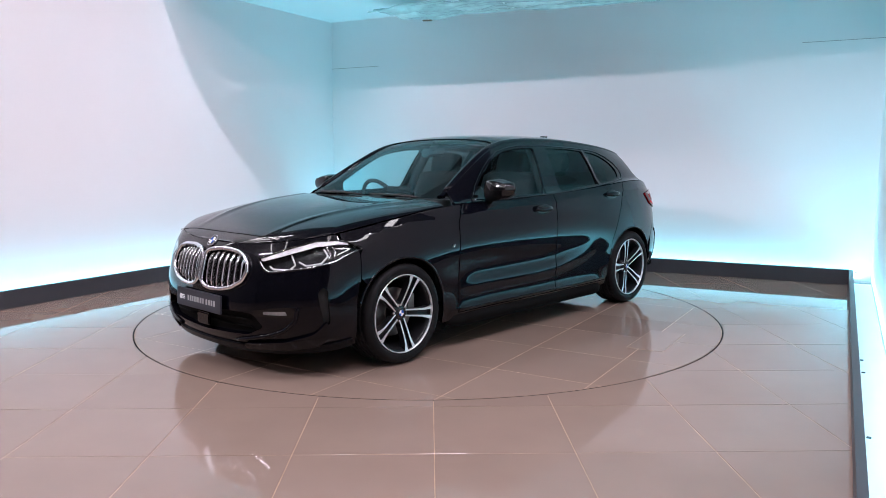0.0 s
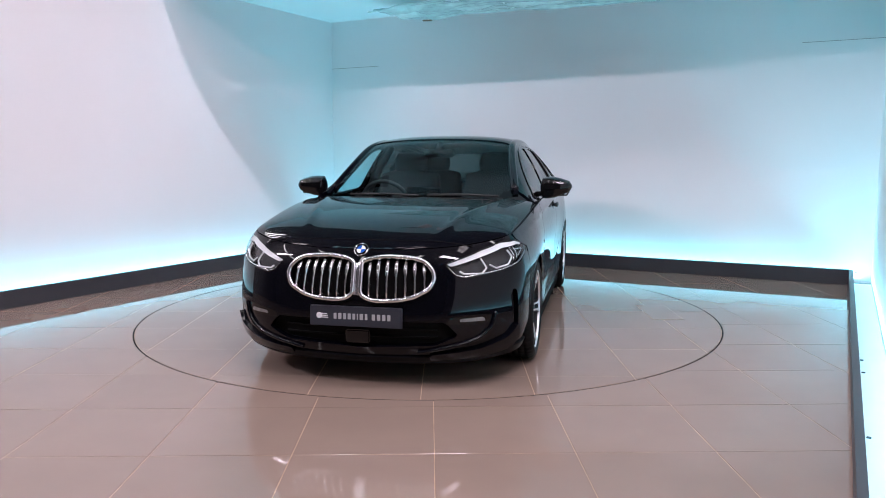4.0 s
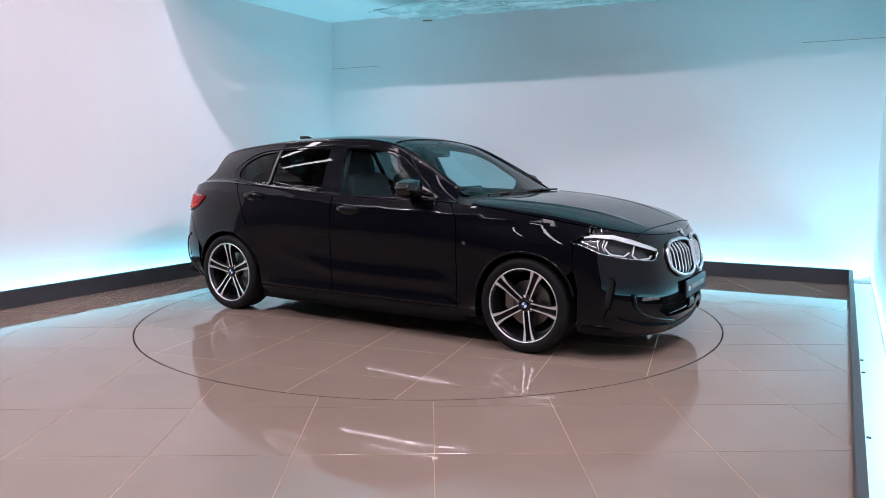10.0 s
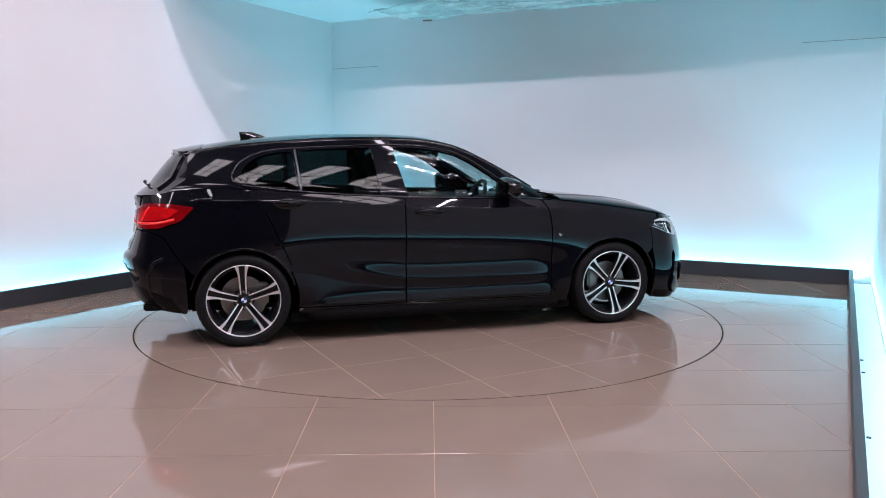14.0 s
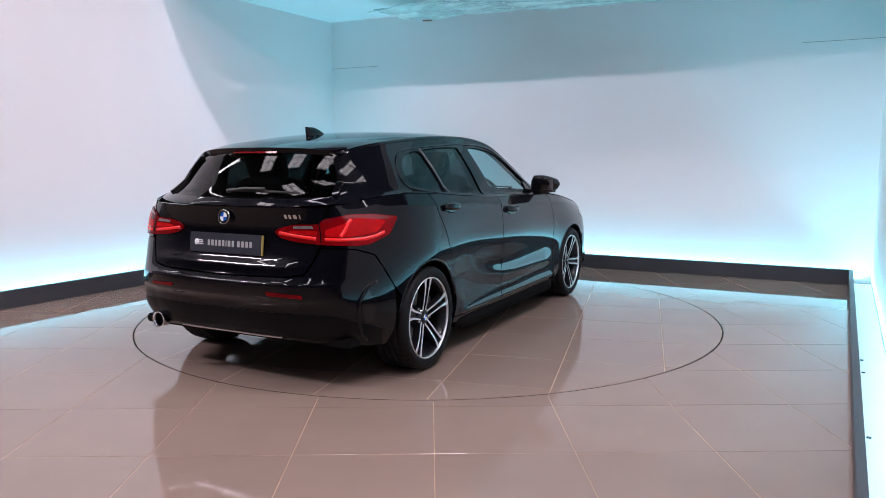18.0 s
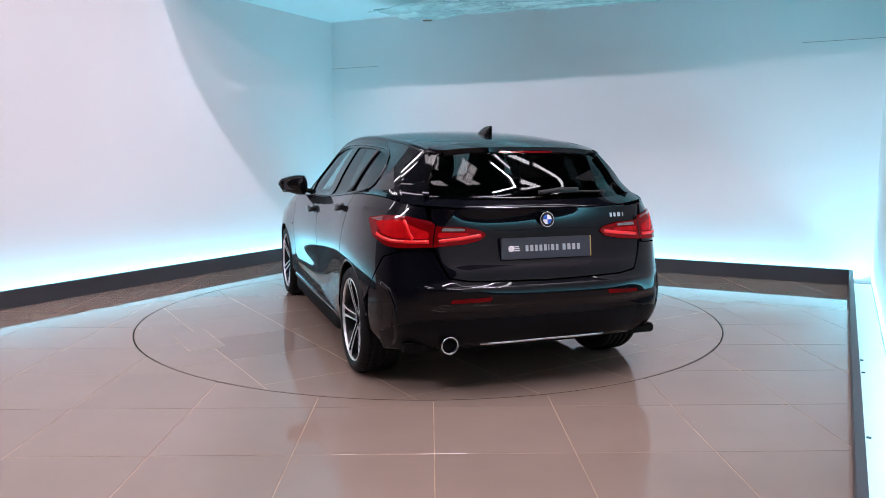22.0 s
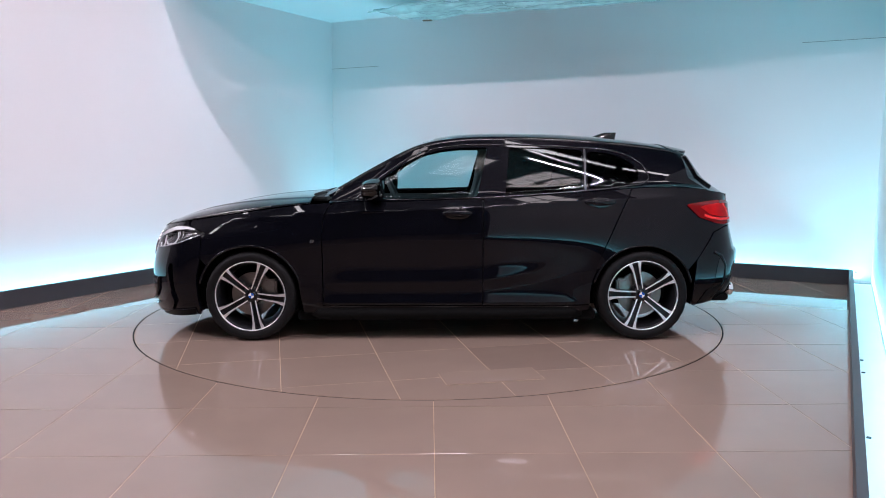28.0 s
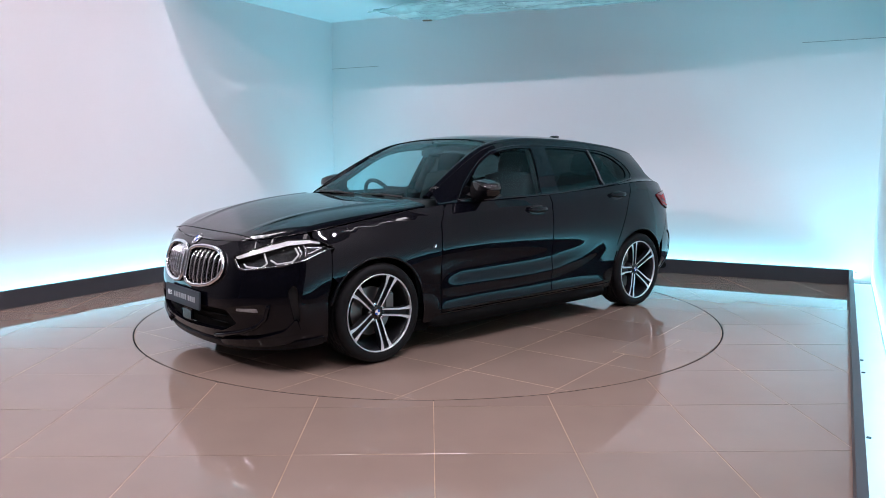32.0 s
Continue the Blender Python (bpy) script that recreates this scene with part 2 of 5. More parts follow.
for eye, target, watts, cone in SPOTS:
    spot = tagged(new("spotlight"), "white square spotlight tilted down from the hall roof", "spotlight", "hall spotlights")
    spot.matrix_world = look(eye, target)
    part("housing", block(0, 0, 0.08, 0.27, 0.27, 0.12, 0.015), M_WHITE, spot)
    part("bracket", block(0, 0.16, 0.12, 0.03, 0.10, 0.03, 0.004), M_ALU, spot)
for v, u, turn in BATTENS:
    lamp = tagged(new("strip_light"), "slim lit batten hung under the hall roof", "strip light", "hall strip lights")
    lamp.matrix_world = Matrix.Translation(bay(v, u, 4.70)) @ pose(0, 0, 0, 0, 0, math.degrees(BAY) - 90 + turn)
    part("housing", block(0, 0, 0.05, 0.17, 1.5, 0.06, 0.01), M_WHITE, lamp)
    part("diffuser", block(0, 0, 0.008, 0.12, 1.46, 0.02, 0.006), M_DIFFUSER, lamp, "glowing tube cover")
    for k in (-0.5, 0.5):
        part("hanger", block(0, k, 0.34, 0.02, 0.02, 0.52), M_ALU, lamp)


def plastic_sheet():
    """A creased clear sheet that hangs just under the low ceiling."""
    bm = bmesh.new()
    nv, nu = 150, 70
    grid = []
    for i in range(nv + 1):
        row = []
        for j in range(nu + 1):
            a, b = i / nv, j / nu
            v, u = -1.95 + 5.0 * a, 1.15 + (1.78 + 0.17 * a) * b
            crease = abs(noise.noise(Vector((v * 1.1 + u * 0.6, u * 5.5, 0.3)))) + 0.6 * abs(noise.noise(Vector((v * 1.9 + u * 0.5, u * 17.0, 4.0))))
            pull = 0.5 + 0.5 * math.exp(-((a - 0.02) / 0.15) ** 2)
            z = 2.955 - 0.115 * a - 0.095 * crease * pull - 0.03 * math.sin(math.pi * b) - 0.02 * noise.noise(Vector((v * 4, u * 4, 9)))
            row.append(bm.verts.new(bay(v, u, min(z, 2.985))))
        grid.append(row)
    for i in range(nv):
        for j in range(nu):
            # front corner left open, out of view, to let the ceiling slit's light through
            if -1.95 + 5.0 * i / nv > -0.62 or 1.15 + 1.78 * j / nu > 1.93:
                bm.faces.new((grid[i][j], grid[i + 1][j], grid[i + 1][j + 1], grid[i][j + 1]))
    bmesh.ops.delete(bm, geom=[v for v in bm.verts if not v.link_faces], context="VERTS")
    return bm


sheet = mesh_object("plastic_sheet", plastic_sheet(), M_SHEET, True)
tagged(sheet, "creased clear plastic sheet tacked under the ceiling", "plastic sheet")
tape = mesh_object("tape", block(0, 0, 0, 0.12, 0.04, 0.016, 0.005), M_TAPE)
tagged(tape, "short strip of brown tape on the plastic sheet", "tape")
tape.matrix_world = Matrix.Translation((-0.02, 3.42, 2.895)) @ pose(0, 0, 0, 0, 0, -12)

# ---- upstands with the light trough behind them ----


def upstand(a, b, side, name):
    """A grey board that stands off the wall, with a thin cap. side: +1 where the wall is to the left of a-b."""
    base = tagged(new(name), "low dark grey upstand board hiding a cyan light strip", "baseboard", kind="structure")
    part("board", slab(a, b, BOARD * side, 0, UPSTAND - 0.012), M_BOARD, base)
    d = (b - a).normalized()
    n = Vector((-d.y, d.x)) * side
    part("cap", slab(a - n * 0.002, b - n * 0.002, (BOARD + 0.006) * side, UPSTAND - 0.012, UPSTAND), M_BOARD, base)
    part("light_channel", slab(a + n * (BOARD + 0.003), b + n * (BOARD + 0.003), (GAP - BOARD - 0.006) * side, 0.0, 0.02), M_WHITE, base, "white floor of the light trough")
    return base


upstand(FRONT_L, FOOT_BL, 1, "baseboard_left")
upstand(FOOT_BL, FOOT_BR, 1, "baseboard_back")
upstand(FRONT_R, FOOT_BR, -1, "baseboard_right")

# small white clips on the light strip's edge, and a bolt low on the board
for x, y, z in ((2.336, -2.075, 0.150), (2.212, -2.305, 0.150), (1.722, -3.185, 0.150), (4.050, 0.985, 0.150)):
    clip = tagged(mesh_object("cable_clip", block(0, 0, 0.004, 0.018, 0.008, 0.008, 0.002), M_BOARD), "small grey cable clip on the upstand's edge", "clip", "cable clips")
    clip.matrix_world = Matrix.Translation((x, y, z)) @ pose(0, 0, 0, 0, 0, ANG_R - 90)

# sealed panel joint across the back wall, seen at both ends
for s0, s1, z in ((-0.04, 0.72, 2.40), (5.65, 6.38, 2.365)):
    a, b = along(WALL_BL, ANG_B, s0, -0.003), along(WALL_BL, ANG_B, s1, -0.003)
    structure("trim", slab(a, b, 0.003, z, z + 0.006), M_SEAM, "thin dark sealed joint between wall panels", "trim")

# ---- floor ----
RADIUS = 2.232
PITCH_T, ORG = 0.6022, (0.0165, -2.94)
JOINT = 0.0038
TILE_T = 0.01
"""Tiles lie on a screed that reaches under all walls."""
floor_base = structure("floor", prism([p * 1.05 for p in HALL], -0.2, -0.0014), M_GROUT, "polished grey-beige porcelain tile floor", "floor")


def cut_outside(x0, y0, x1, y1, r):
    """Outline of a tile with the disc of radius r round the origin cut away, or None where nothing is left."""
    corners = [(x0, y0), (x1, y0), (x1, y1), (x0, y1)]
    ring = []
    for i in range(4):
        (ax, ay), (bx, by) = corners[i], corners[(i + 1) % 4]
        for k in range(60):
            ring.append((ax + (bx - ax) * k / 60, ay + (by - ay) * k / 60))
    keep = [math.hypot(*p) >= r for p in ring]
    if all(keep):
        return corners
    if not any(keep):
        return None
    n = len(ring)
    start = next(i for i in range(n) if keep[i] and not keep[i - 1])
    run = []
    for k in range(n):
        if not keep[(start + k) % n]:
            break
        run.append(ring[(start + k) % n])
    slim = [run[0]] + [p for i, p in enumerate(run[1:-1]) if p in corners] + [run[-1]]
    a0, a1 = math.atan2(run[-1][1], run[-1][0]), math.atan2(run[0][1], run[0][0])
    d = (a1 - a0 + math.pi) % (2 * math.pi) - math.pi
    steps = max(2, int(abs(d) / 0.02))
    arc = [(r * math.cos(a0 + d * k / steps), r * math.sin(a0 + d * k / steps)) for k in range(steps + 1)]
    return slim + arc


def cut_inside(x0, y0, x1, y1, r):
    """Outline of the part of a tile that lies in the disc."""
    poly = [(r * math.cos(k * math.pi / 180), r * math.sin(k * math.pi / 180)) for k in range(0, 360, 1)]
    for axis, limit, sign in ((0, x0, 1), (0, x1, -1), (1, y0, 1), (1, y1, -1)):
        out = []
        for i, p in enumerate(poly):
            q = poly[(i + 1) % len(poly)]
            dp, dq = (p[axis] - limit) * sign, (q[axis] - limit) * sign
            if dp >= 0:
                out.append(p)
            if dp * dq < 0:
                t = dp / (dp - dq)
                out.append((p[0] + (q[0] - p[0]) * t, p[1] + (q[1] - p[1]) * t))
        poly = out
        if not poly:
            return None
    return poly


def lay_tile(poly, parent, mat, jitter):
    cx, cy = sum(p[0] for p in poly) / len(poly), sum(p[1] for p in poly) / len(poly)
    dz = random.uniform(-jitter, jitter)
    bm = bmesh.new()
    edge = 0.0008
    low = [bm.verts.new((p[0], p[1], -TILE_T)) for p in poly]
    rim = [bm.verts.new((p[0], p[1], dz - edge)) for p in poly]
    top = [bm.verts.new((p[0] + (cx - p[0]) * edge / 0.3, p[1] + (cy - p[1]) * edge / 0.3, dz)) for p in poly]
    n = len(poly)
    for i in range(n):
        j = (i + 1) % n
        bm.faces.new((low[i], low[j], rim[j], rim[i]))
        bm.faces.new((rim[i], rim[j], top[j], top[i]))
    bm.faces.new(top)
    return part("tile", bm, mat, parent)


def lay_floor():
    far = bmesh.new()
    for i in range(-24, 25):
        for j in range(-20, 24):
            x0, y0 = ORG[0] + i * PITCH_T + JOINT / 2, ORG[1] + j * PITCH_T + JOINT / 2
            x1, y1 = x0 + PITCH_T - JOINT, y0 + PITCH_T - JOINT
            mid = Vector(((x0 + x1) / 2, (y0 + y1) / 2))
            v, u = UY * mid.x - UX * mid.y, UX * mid.x + UY * mid.y
            if abs(v) > 6.9 or u > 4.1 or u < -10.9:
                continue
            if -9 <= i < 9 and -5 <= j < 13 and abs(v) <= 3.4 and u <= 3.4:
                poly = cut_outside(x0, y0, x1, y1, RADIUS + 0.007)
                if poly:
                    lay_tile(poly, floor_base, M_TILE, 0.0003)
                continue
            # the hall's floor beyond the bay
            low = [far.verts.new((x, y, -TILE_T)) for x, y in ((x0, y0), (x1, y0), (x1, y1), (x0, y1))]
            top = [far.verts.new((p.co.x, p.co.y, -0.0004)) for p in low]
            for k in range(4):
                far.faces.new((low[k], low[(k + 1) % 4], top[(k + 1) % 4], top[k]))
            far.faces.new(top)
    tagged(part("hall_tiles", far, M_TILE, floor_base, "beige tiles of the hall beyond the bay"), kind="stuff")


def add_turntable():
    table = tagged(new("turntable"), "round turntable tiled flush with the floor", "turntable")
    ring = bmesh.new()
    bmesh.ops.create_circle(ring, cap_ends=True, radius=RADIUS - 0.004, segments=180)
    ring_top = bmesh.ops.extrude_face_region(ring, geom=ring.faces[:])
    bmesh.ops.translate(ring, vec=(0, 0, -0.02), verts=[g for g in ring_top["geom"] if isinstance(g, bmesh.types.BMVert)])
    bmesh.ops.translate(ring, vec=(0, 0, -0.0006), verts=ring.verts)
    part("deck", ring, M_GROUT, table, "grout bed of the turntable")
    turn = Matrix.Rotation(radians(13), 2)
    for i in range(-4, 4):
        for j in range(-4, 4):
            x0, y0 = i * PITCH_T + JOINT / 2, j * PITCH_T + JOINT / 2
            poly = cut_inside(x0, y0, x0 + PITCH_T - JOINT, y0 + PITCH_T - JOINT, RADIUS - 0.006)
            if poly and len(poly) > 2:
                dark = (i, j) == (-1, 2)
                poly = [tuple(turn @ Vector(p)) for p in poly]
                lay_tile(poly, table, M_TILE_DARK if dark else M_TILE, 0.0003)
    at = pose(-0.388, 1.808, 0.0, 0, 0, 12.5)
    part("plate_joint", block(0, 0, 0.0, 0.572, 0.239, 0.002), M_GROUT, table, "thin joint round the access plate").matrix_basis = at
    part("access_plate", block(0, 0, 0.0, 0.567, 0.234, 0.0032), M_TILE, table, "tiled access plate in the turntable").matrix_basis = at
    return table


groove = bmesh.new()
bmesh.ops.create_circle(groove, cap_ends=True, radius=RADIUS + 0.02, segments=180)
structure("floor_groove", groove, M_GROOVE, "dark gap round the turntable", "floor").location.z = -0.0010
turntable = add_turntable()
lay_floor()

# ---- the car: smooth skins, cut into panels ----
M_PAINT = material("black_paint", (0.0014, 0.0016, 0.0036), 0.35, coat=1.0, spec=0.03, coat_ior=1.345)
M_GLOSS = material("gloss_black_trim", (0.002, 0.002, 0.0025), 0.06, spec=0.5)
M_PLASTIC = material("black_plastic", (0.012, 0.012, 0.012), 0.5, vary=0.15, scale=40, bump=0.15, bump_scale=400)
M_UNDER = material("underbody", (0.005, 0.005, 0.005), 0.8, spec=0.08, vary=0.2)
M_CHROME = material("chrome", (0.78, 0.79, 0.81), 0.06, metal=1.0)
M_SATIN = material("satin_aluminium", (0.86, 0.86, 0.88), 0.22, metal=1.0)
M_TYRE = material("tyre_rubber", (0.006, 0.006, 0.0065), 0.6, spec=0.18, vary=0.15, scale=25, bump=0.25, bump_scale=300)
M_RIMFACE = material("machined_alloy", (0.88, 0.88, 0.89), 0.48, metal=1.0, bump=0.03, bump_scale=500)
M_RIMDARK = material("dark_alloy", (0.008, 0.0085, 0.010), 0.3, spec=0.25, coat=0.2)
M_DISC = material("brake_steel", (0.26, 0.25, 0.24), 0.35, metal=1.0, vary=0.1, scale=60)
M_RED = material("red_lens", (0.16, 0.0015, 0.003), 0.08, coat=0.05, vary=0.5, scale=14, spec=0.12)
M_REDDARK = material("dark_red_lens", (0.16, 0.002, 0.006), 0.08, coat=1.0)
M_REDGLOW = material("mid_red_lens", (0.42, 0.004, 0.006), 0.12, spec=0.12, vary=0.35, scale=30)
M_REDBAR = material("light_red_bar", (0.85, 0.012, 0.014), 0.25, coat=0.2)
M_SMOKE = material("pale_lens", (0.20, 0.19, 0.19), 0.1, coat=0.6, vary=0.5, scale=40)
M_LAMPBACK = material("lamp_housing", (0.06, 0.062, 0.066), 0.25, metal=0.4, vary=0.5, scale=28)
M_LAMPBAR = material("light_guide", (0.78, 0.79, 0.80), 0.25, coat=0.5)
M_PLATE = material("plate_slate", (0.030, 0.034, 0.045), 0.35, vary=0.05)
M_PRINT = material("plate_letters", (0.42, 0.43, 0.44), 0.4)
M_INK = material("plate_print", (0.78, 0.79, 0.80), 0.4)
M_DARKMETAL = material("dark_bright_trim", (0.06, 0.06, 0.065), 0.12, metal=1.0)
M_VALANCE = material("black_valance", (0.004, 0.004, 0.005), 0.35, spec=0.10, vary=0.1)
M_TRIMBAR = material("grey_trim", (0.10, 0.10, 0.105), 0.35, metal=0.6)
M_BLUE = material("badge_blue", (0.01, 0.10, 0.45), 0.15, coat=1.0)
M_YELLOW = material("plate_edge", (0.45, 0.33, 0.10), 0.4)
M_SEAT = material("seat_cloth", (0.018, 0.018, 0.02), 0.8, vary=0.2, scale=60, bump=0.05, bump_scale=150)
M_DASH = material("dash_plastic", (0.02, 0.02, 0.021), 0.55, vary=0.1, bump=0.05, bump_scale=150)
M_CLEAR = glass("screen_glass", (0.66, 0.85, 0.86), ior=1.33)
M_DOORGLASS = glass("door_glass", (0.60, 0.83, 0.85), ior=1.33)
M_PRIVACY = glass("privacy_glass", (0.10, 0.13, 0.13), ior=1.42)
M_LENS = glass("lamp_glass", (0.95, 0.96, 0.96), ior=1.35)


def spline(xs, ys):
    """A natural cubic spline through the points, as a function of an array."""
    x, y = np.array(xs, float), np.array(ys, float)
    n = len(x)
    h = np.diff(x)
    a, r = np.eye(n), np.zeros(n)
    for i in range(1, n - 1):
        a[i, i - 1:i + 2] = h[i - 1], 2 * (h[i - 1] + h[i]), h[i]
        r[i] = 6 * ((y[i + 1] - y[i]) / h[i] - (y[i] - y[i - 1]) / h[i - 1])
    m = np.linalg.solve(a, r)

    def at(t):
        t = np.asarray(t, float)
        i = np.clip(np.searchsorted(x, t) - 1, 0, n - 2)
        d, e = x[i + 1] - t, t - x[i]
        return m[i] * d ** 3 / (6 * h[i]) + m[i + 1] * e ** 3 / (6 * h[i]) + (y[i] / h[i] - m[i] * h[i] / 6) * d + (y[i + 1] / h[i] - m[i + 1] * h[i] / 6) * e
    return at


# the lower body: six lines that run round the left half from the middle of the nose to the middle of the tail
RING_S = [-2.88, -2.58, -2.31, -2.05, -1.70, -1.335, -0.85, -0.2, 0.25, 0.85, 1.335, 1.70, 2.03, 2.33, 2.76]
SIDE_X = [1.335, 0.85, 0.2, -0.25, -0.85, -1.335]
NOSE_TAIL_X = [
    ([2.120, 2.100, 2.020, 1.875, 1.69], [-1.68, -1.90, -2.020, -2.040]),
    ([2.165, 2.150, 2.070, 1.905, 1.70], [-1.69, -1.97, -2.080, -2.100]),
    ([2.180, 2.165, 2.085, 1.920, 1.70], [-1.70, -1.985, -2.100, -2.120]),
    ([2.172, 2.140, 2.066, 1.905, 1.70], [-1.70, -1.970, -2.092, -2.108]),
    ([2.138, 2.104, 2.030, 1.885, 1.70], [-1.70, -1.945, -2.025, -2.035]),
    ([2.082, 2.053, 1.980, 1.850, 1.69], [-1.69, -1.935, -2.035, -2.055]),
]
RING_Y = [
    [0, 0.30, 0.56, 0.755, 0.825, 0.840, 0.845, 0.848, 0.848, 0.846, 0.840, 0.800, 0.665, 0.42, 0],
    [0, 0.31, 0.59, 0.792, 0.868, 0.892, 0.873, 0.867, 0.867, 0.874, 0.893, 0.862, 0.720, 0.43, 0],
    [0, 0.31, 0.60, 0.797, 0.876, 0.899, 0.876, 0.869, 0.870, 0.878, 0.899, 0.870, 0.735, 0.44, 0],
    [0, 0.31, 0.595, 0.785, 0.870, 0.897, 0.889, 0.887, 0.887, 0.890, 0.898, 0.862, 0.725, 0.435, 0],
    [0, 0.305, 0.580, 0.765, 0.834, 0.858, 0.866, 0.874, 0.876, 0.878, 0.876, 0.832, 0.700, 0.43, 0],
    [0, 0.300, 0.555, 0.722, 0.785, 0.815, 0.828, 0.832, 0.834, 0.834, 0.822, 0.765, 0.650, 0.42, 0],
]
RING_Z = [
    [0.135, 0.135, 0.140, 0.155, 0.170, 0.180, 0.185, 0.185, 0.185, 0.190, 0.200, 0.215, 0.240, 0.265, 0.268],
    [0.245, 0.245, 0.255, 0.275, 0.300, 0.320, 0.300, 0.300, 0.300, 0.310, 0.340, 0.350, 0.355, 0.360, 0.360],
    [0.400, 0.400, 0.420, 0.450, 0.480, 0.500, 0.480, 0.480, 0.480, 0.490, 0.520, 0.520, 0.515, 0.510, 0.510],
    [0.540, 0.540, 0.560, 0.600, 0.640, 0.680, 0.680, 0.680, 0.680, 0.690, 0.700, 0.690, 0.655, 0.605, 0.600],
    [0.670, 0.670, 0.685, 0.715, 0.752, 0.800, 0.830, 0.840, 0.850, 0.865, 0.880, 0.880, 0.850, 0.810, 0.805],
    [0.750, 0.755, 0.775, 0.802, 0.828, 0.882, 0.938, 0.954, 0.972, 1.006, 1.040, 1.035, 0.998, 0.985, 0.985],
]


def ringed(values, sign):
    """A line's values with the start and the end mirrored across the car's middle."""
    return [sign * v for v in values[6:0:-1]] + list(values) + [sign * v for v in values[-2:-8:-1]]


S0, S1 = RING_S[0], RING_S[-1]
WIDE_S = [2 * S0 - s for s in RING_S[6:0:-1]] + RING_S + [2 * S1 - s for s in RING_S[-2:-8:-1]]
LINES = []
for k in range(6):
    xs = NOSE_TAIL_X[k][0] + SIDE_X + NOSE_TAIL_X[k][1]
    LINES.append((spline(WIDE_S, ringed(xs, 1)), spline(WIDE_S, ringed(RING_Y[k], -1)), spline(WIDE_S, ringed(RING_Z[k], 1))))
UP = np.eye(6)
UPR = np.zeros((6, 6))
for i in range(1, 5):
    UP[i, i - 1:i + 2] = 1, 4, 1
    UPR[i, i - 1:i + 2] = 6, -12, 6
UPM = np.linalg.solve(UP, UPR)


def crease(s, z):
    """How far the skin stands out at its pressed lines: shoulder, sill and the ledge of the rear bumper."""
    s = np.where(s < S0, 2 * S0 - s, np.where(s > S1, 2 * S1 - s, s))

    def fade(a, b, c, d):
        return np.clip((s - a) / (b - a), 0, 1) * np.clip((d - s) / (d - c), 0, 1)
    shoulder = np.interp(s, [-1.65, -1.335, -0.85, 0.07, 1.03, 1.6, 2.0], [0.795, 0.838, 0.872, 0.900, 0.962, 0.972, 0.965])
    out = 0.014 * np.exp(-np.abs(z - shoulder) / np.where(z > shoulder, 0.060, 0.030)) * fade(-1.62, -1.2, 1.5, 1.75)
    fold = z - np.interp(s, [-0.75, 0.0, 0.26, 0.60, 0.80, 1.0], [0.400, 0.402, 0.415, 0.466, 0.520, 0.600])
    out = out + 0.013 * np.exp(-(fold / np.where(fold > 0, 0.075, 0.038)) ** 2) * fade(-0.84, -0.66, 0.35, 0.85)
    out = out + 0.022 * np.exp(-np.abs(z - 0.258) / 0.034) * fade(-0.93, -0.8, 0.80, 0.98)
    lip = np.clip((0.618 - z) / 0.030, 0, 1) * np.exp(-np.clip(0.588 - z, 0, 1) / 0.07)
    plate_bed = 0.013 * np.exp(-((z - 0.672) / 0.028) ** 2) * fade(2.20, 2.34, 5.0, 6.0)
    under = 0.020 * np.clip((0.502 - z) / 0.022, 0, 1) * np.clip((z - 0.24) / 0.10, 0, 1) * fade(2.02, 2.20, 5.0, 6.0)
    return out + 0.024 * lip * fade(2.0, 2.28, 5.0, 6.0) + plate_bed - under


def ring(s, z):
    """The lower body's skin at s along its ring and z high."""
    s, z = np.asarray(s, float), np.asarray(z, float)
    net = np.array([[line[i](s) for line in LINES] for i in range(3)])
    bend = np.einsum("ij,kjn->kin", UPM, net)
    cols = np.arange(s.size)

    def at(h, i):
        k = np.clip(h.astype(int), 0, 4)
        e = h - k
        d = 1 - e
        y0, y1, m0, m1 = net[i][k, cols], net[i][k + 1, cols], bend[i][k, cols], bend[i][k + 1, cols]
        return m0 * (d ** 3 - d) / 6 + m1 * (e ** 3 - e) / 6 + y0 * d + y1 * e
    lo, hi = np.zeros(s.size), np.full(s.size, 5.0)
    for _ in range(26):
        mid = (lo + hi) / 2
        low = at(mid, 2) < z
        lo, hi = np.where(low, mid, lo), np.where(low, hi, mid)
    h = (lo + hi) / 2
    dx, dy = LINES[2][0](s + 0.01) - LINES[2][0](s - 0.01), LINES[2][1](s + 0.01) - LINES[2][1](s - 0.01)
    out = crease(s, z) / np.maximum(np.hypot(dx, dy), 1e-6)
    return np.stack([at(h, 0) + dy * out, at(h, 1) - dx * out, z + 0 * h], 1)


def belt(s):
    """The body's upper line at s."""
    return np.stack([LINES[5][0](s), LINES[5][1](s), LINES[5][2](s)], 1)


BS = np.linspace(S0, S1, 900)
BP = belt(BS)
FIRST, LAST = int(np.argmax(BP[:, 0])), int(np.argmin(BP[:, 0]))


def belt_y(x):
    return np.interp(-np.asarray(x), -BP[FIRST:LAST, 0], BP[FIRST:LAST, 1])


def belt_z(x):
    return np.interp(-np.asarray(x), -BP[FIRST:LAST, 0], BP[FIRST:LAST, 2])


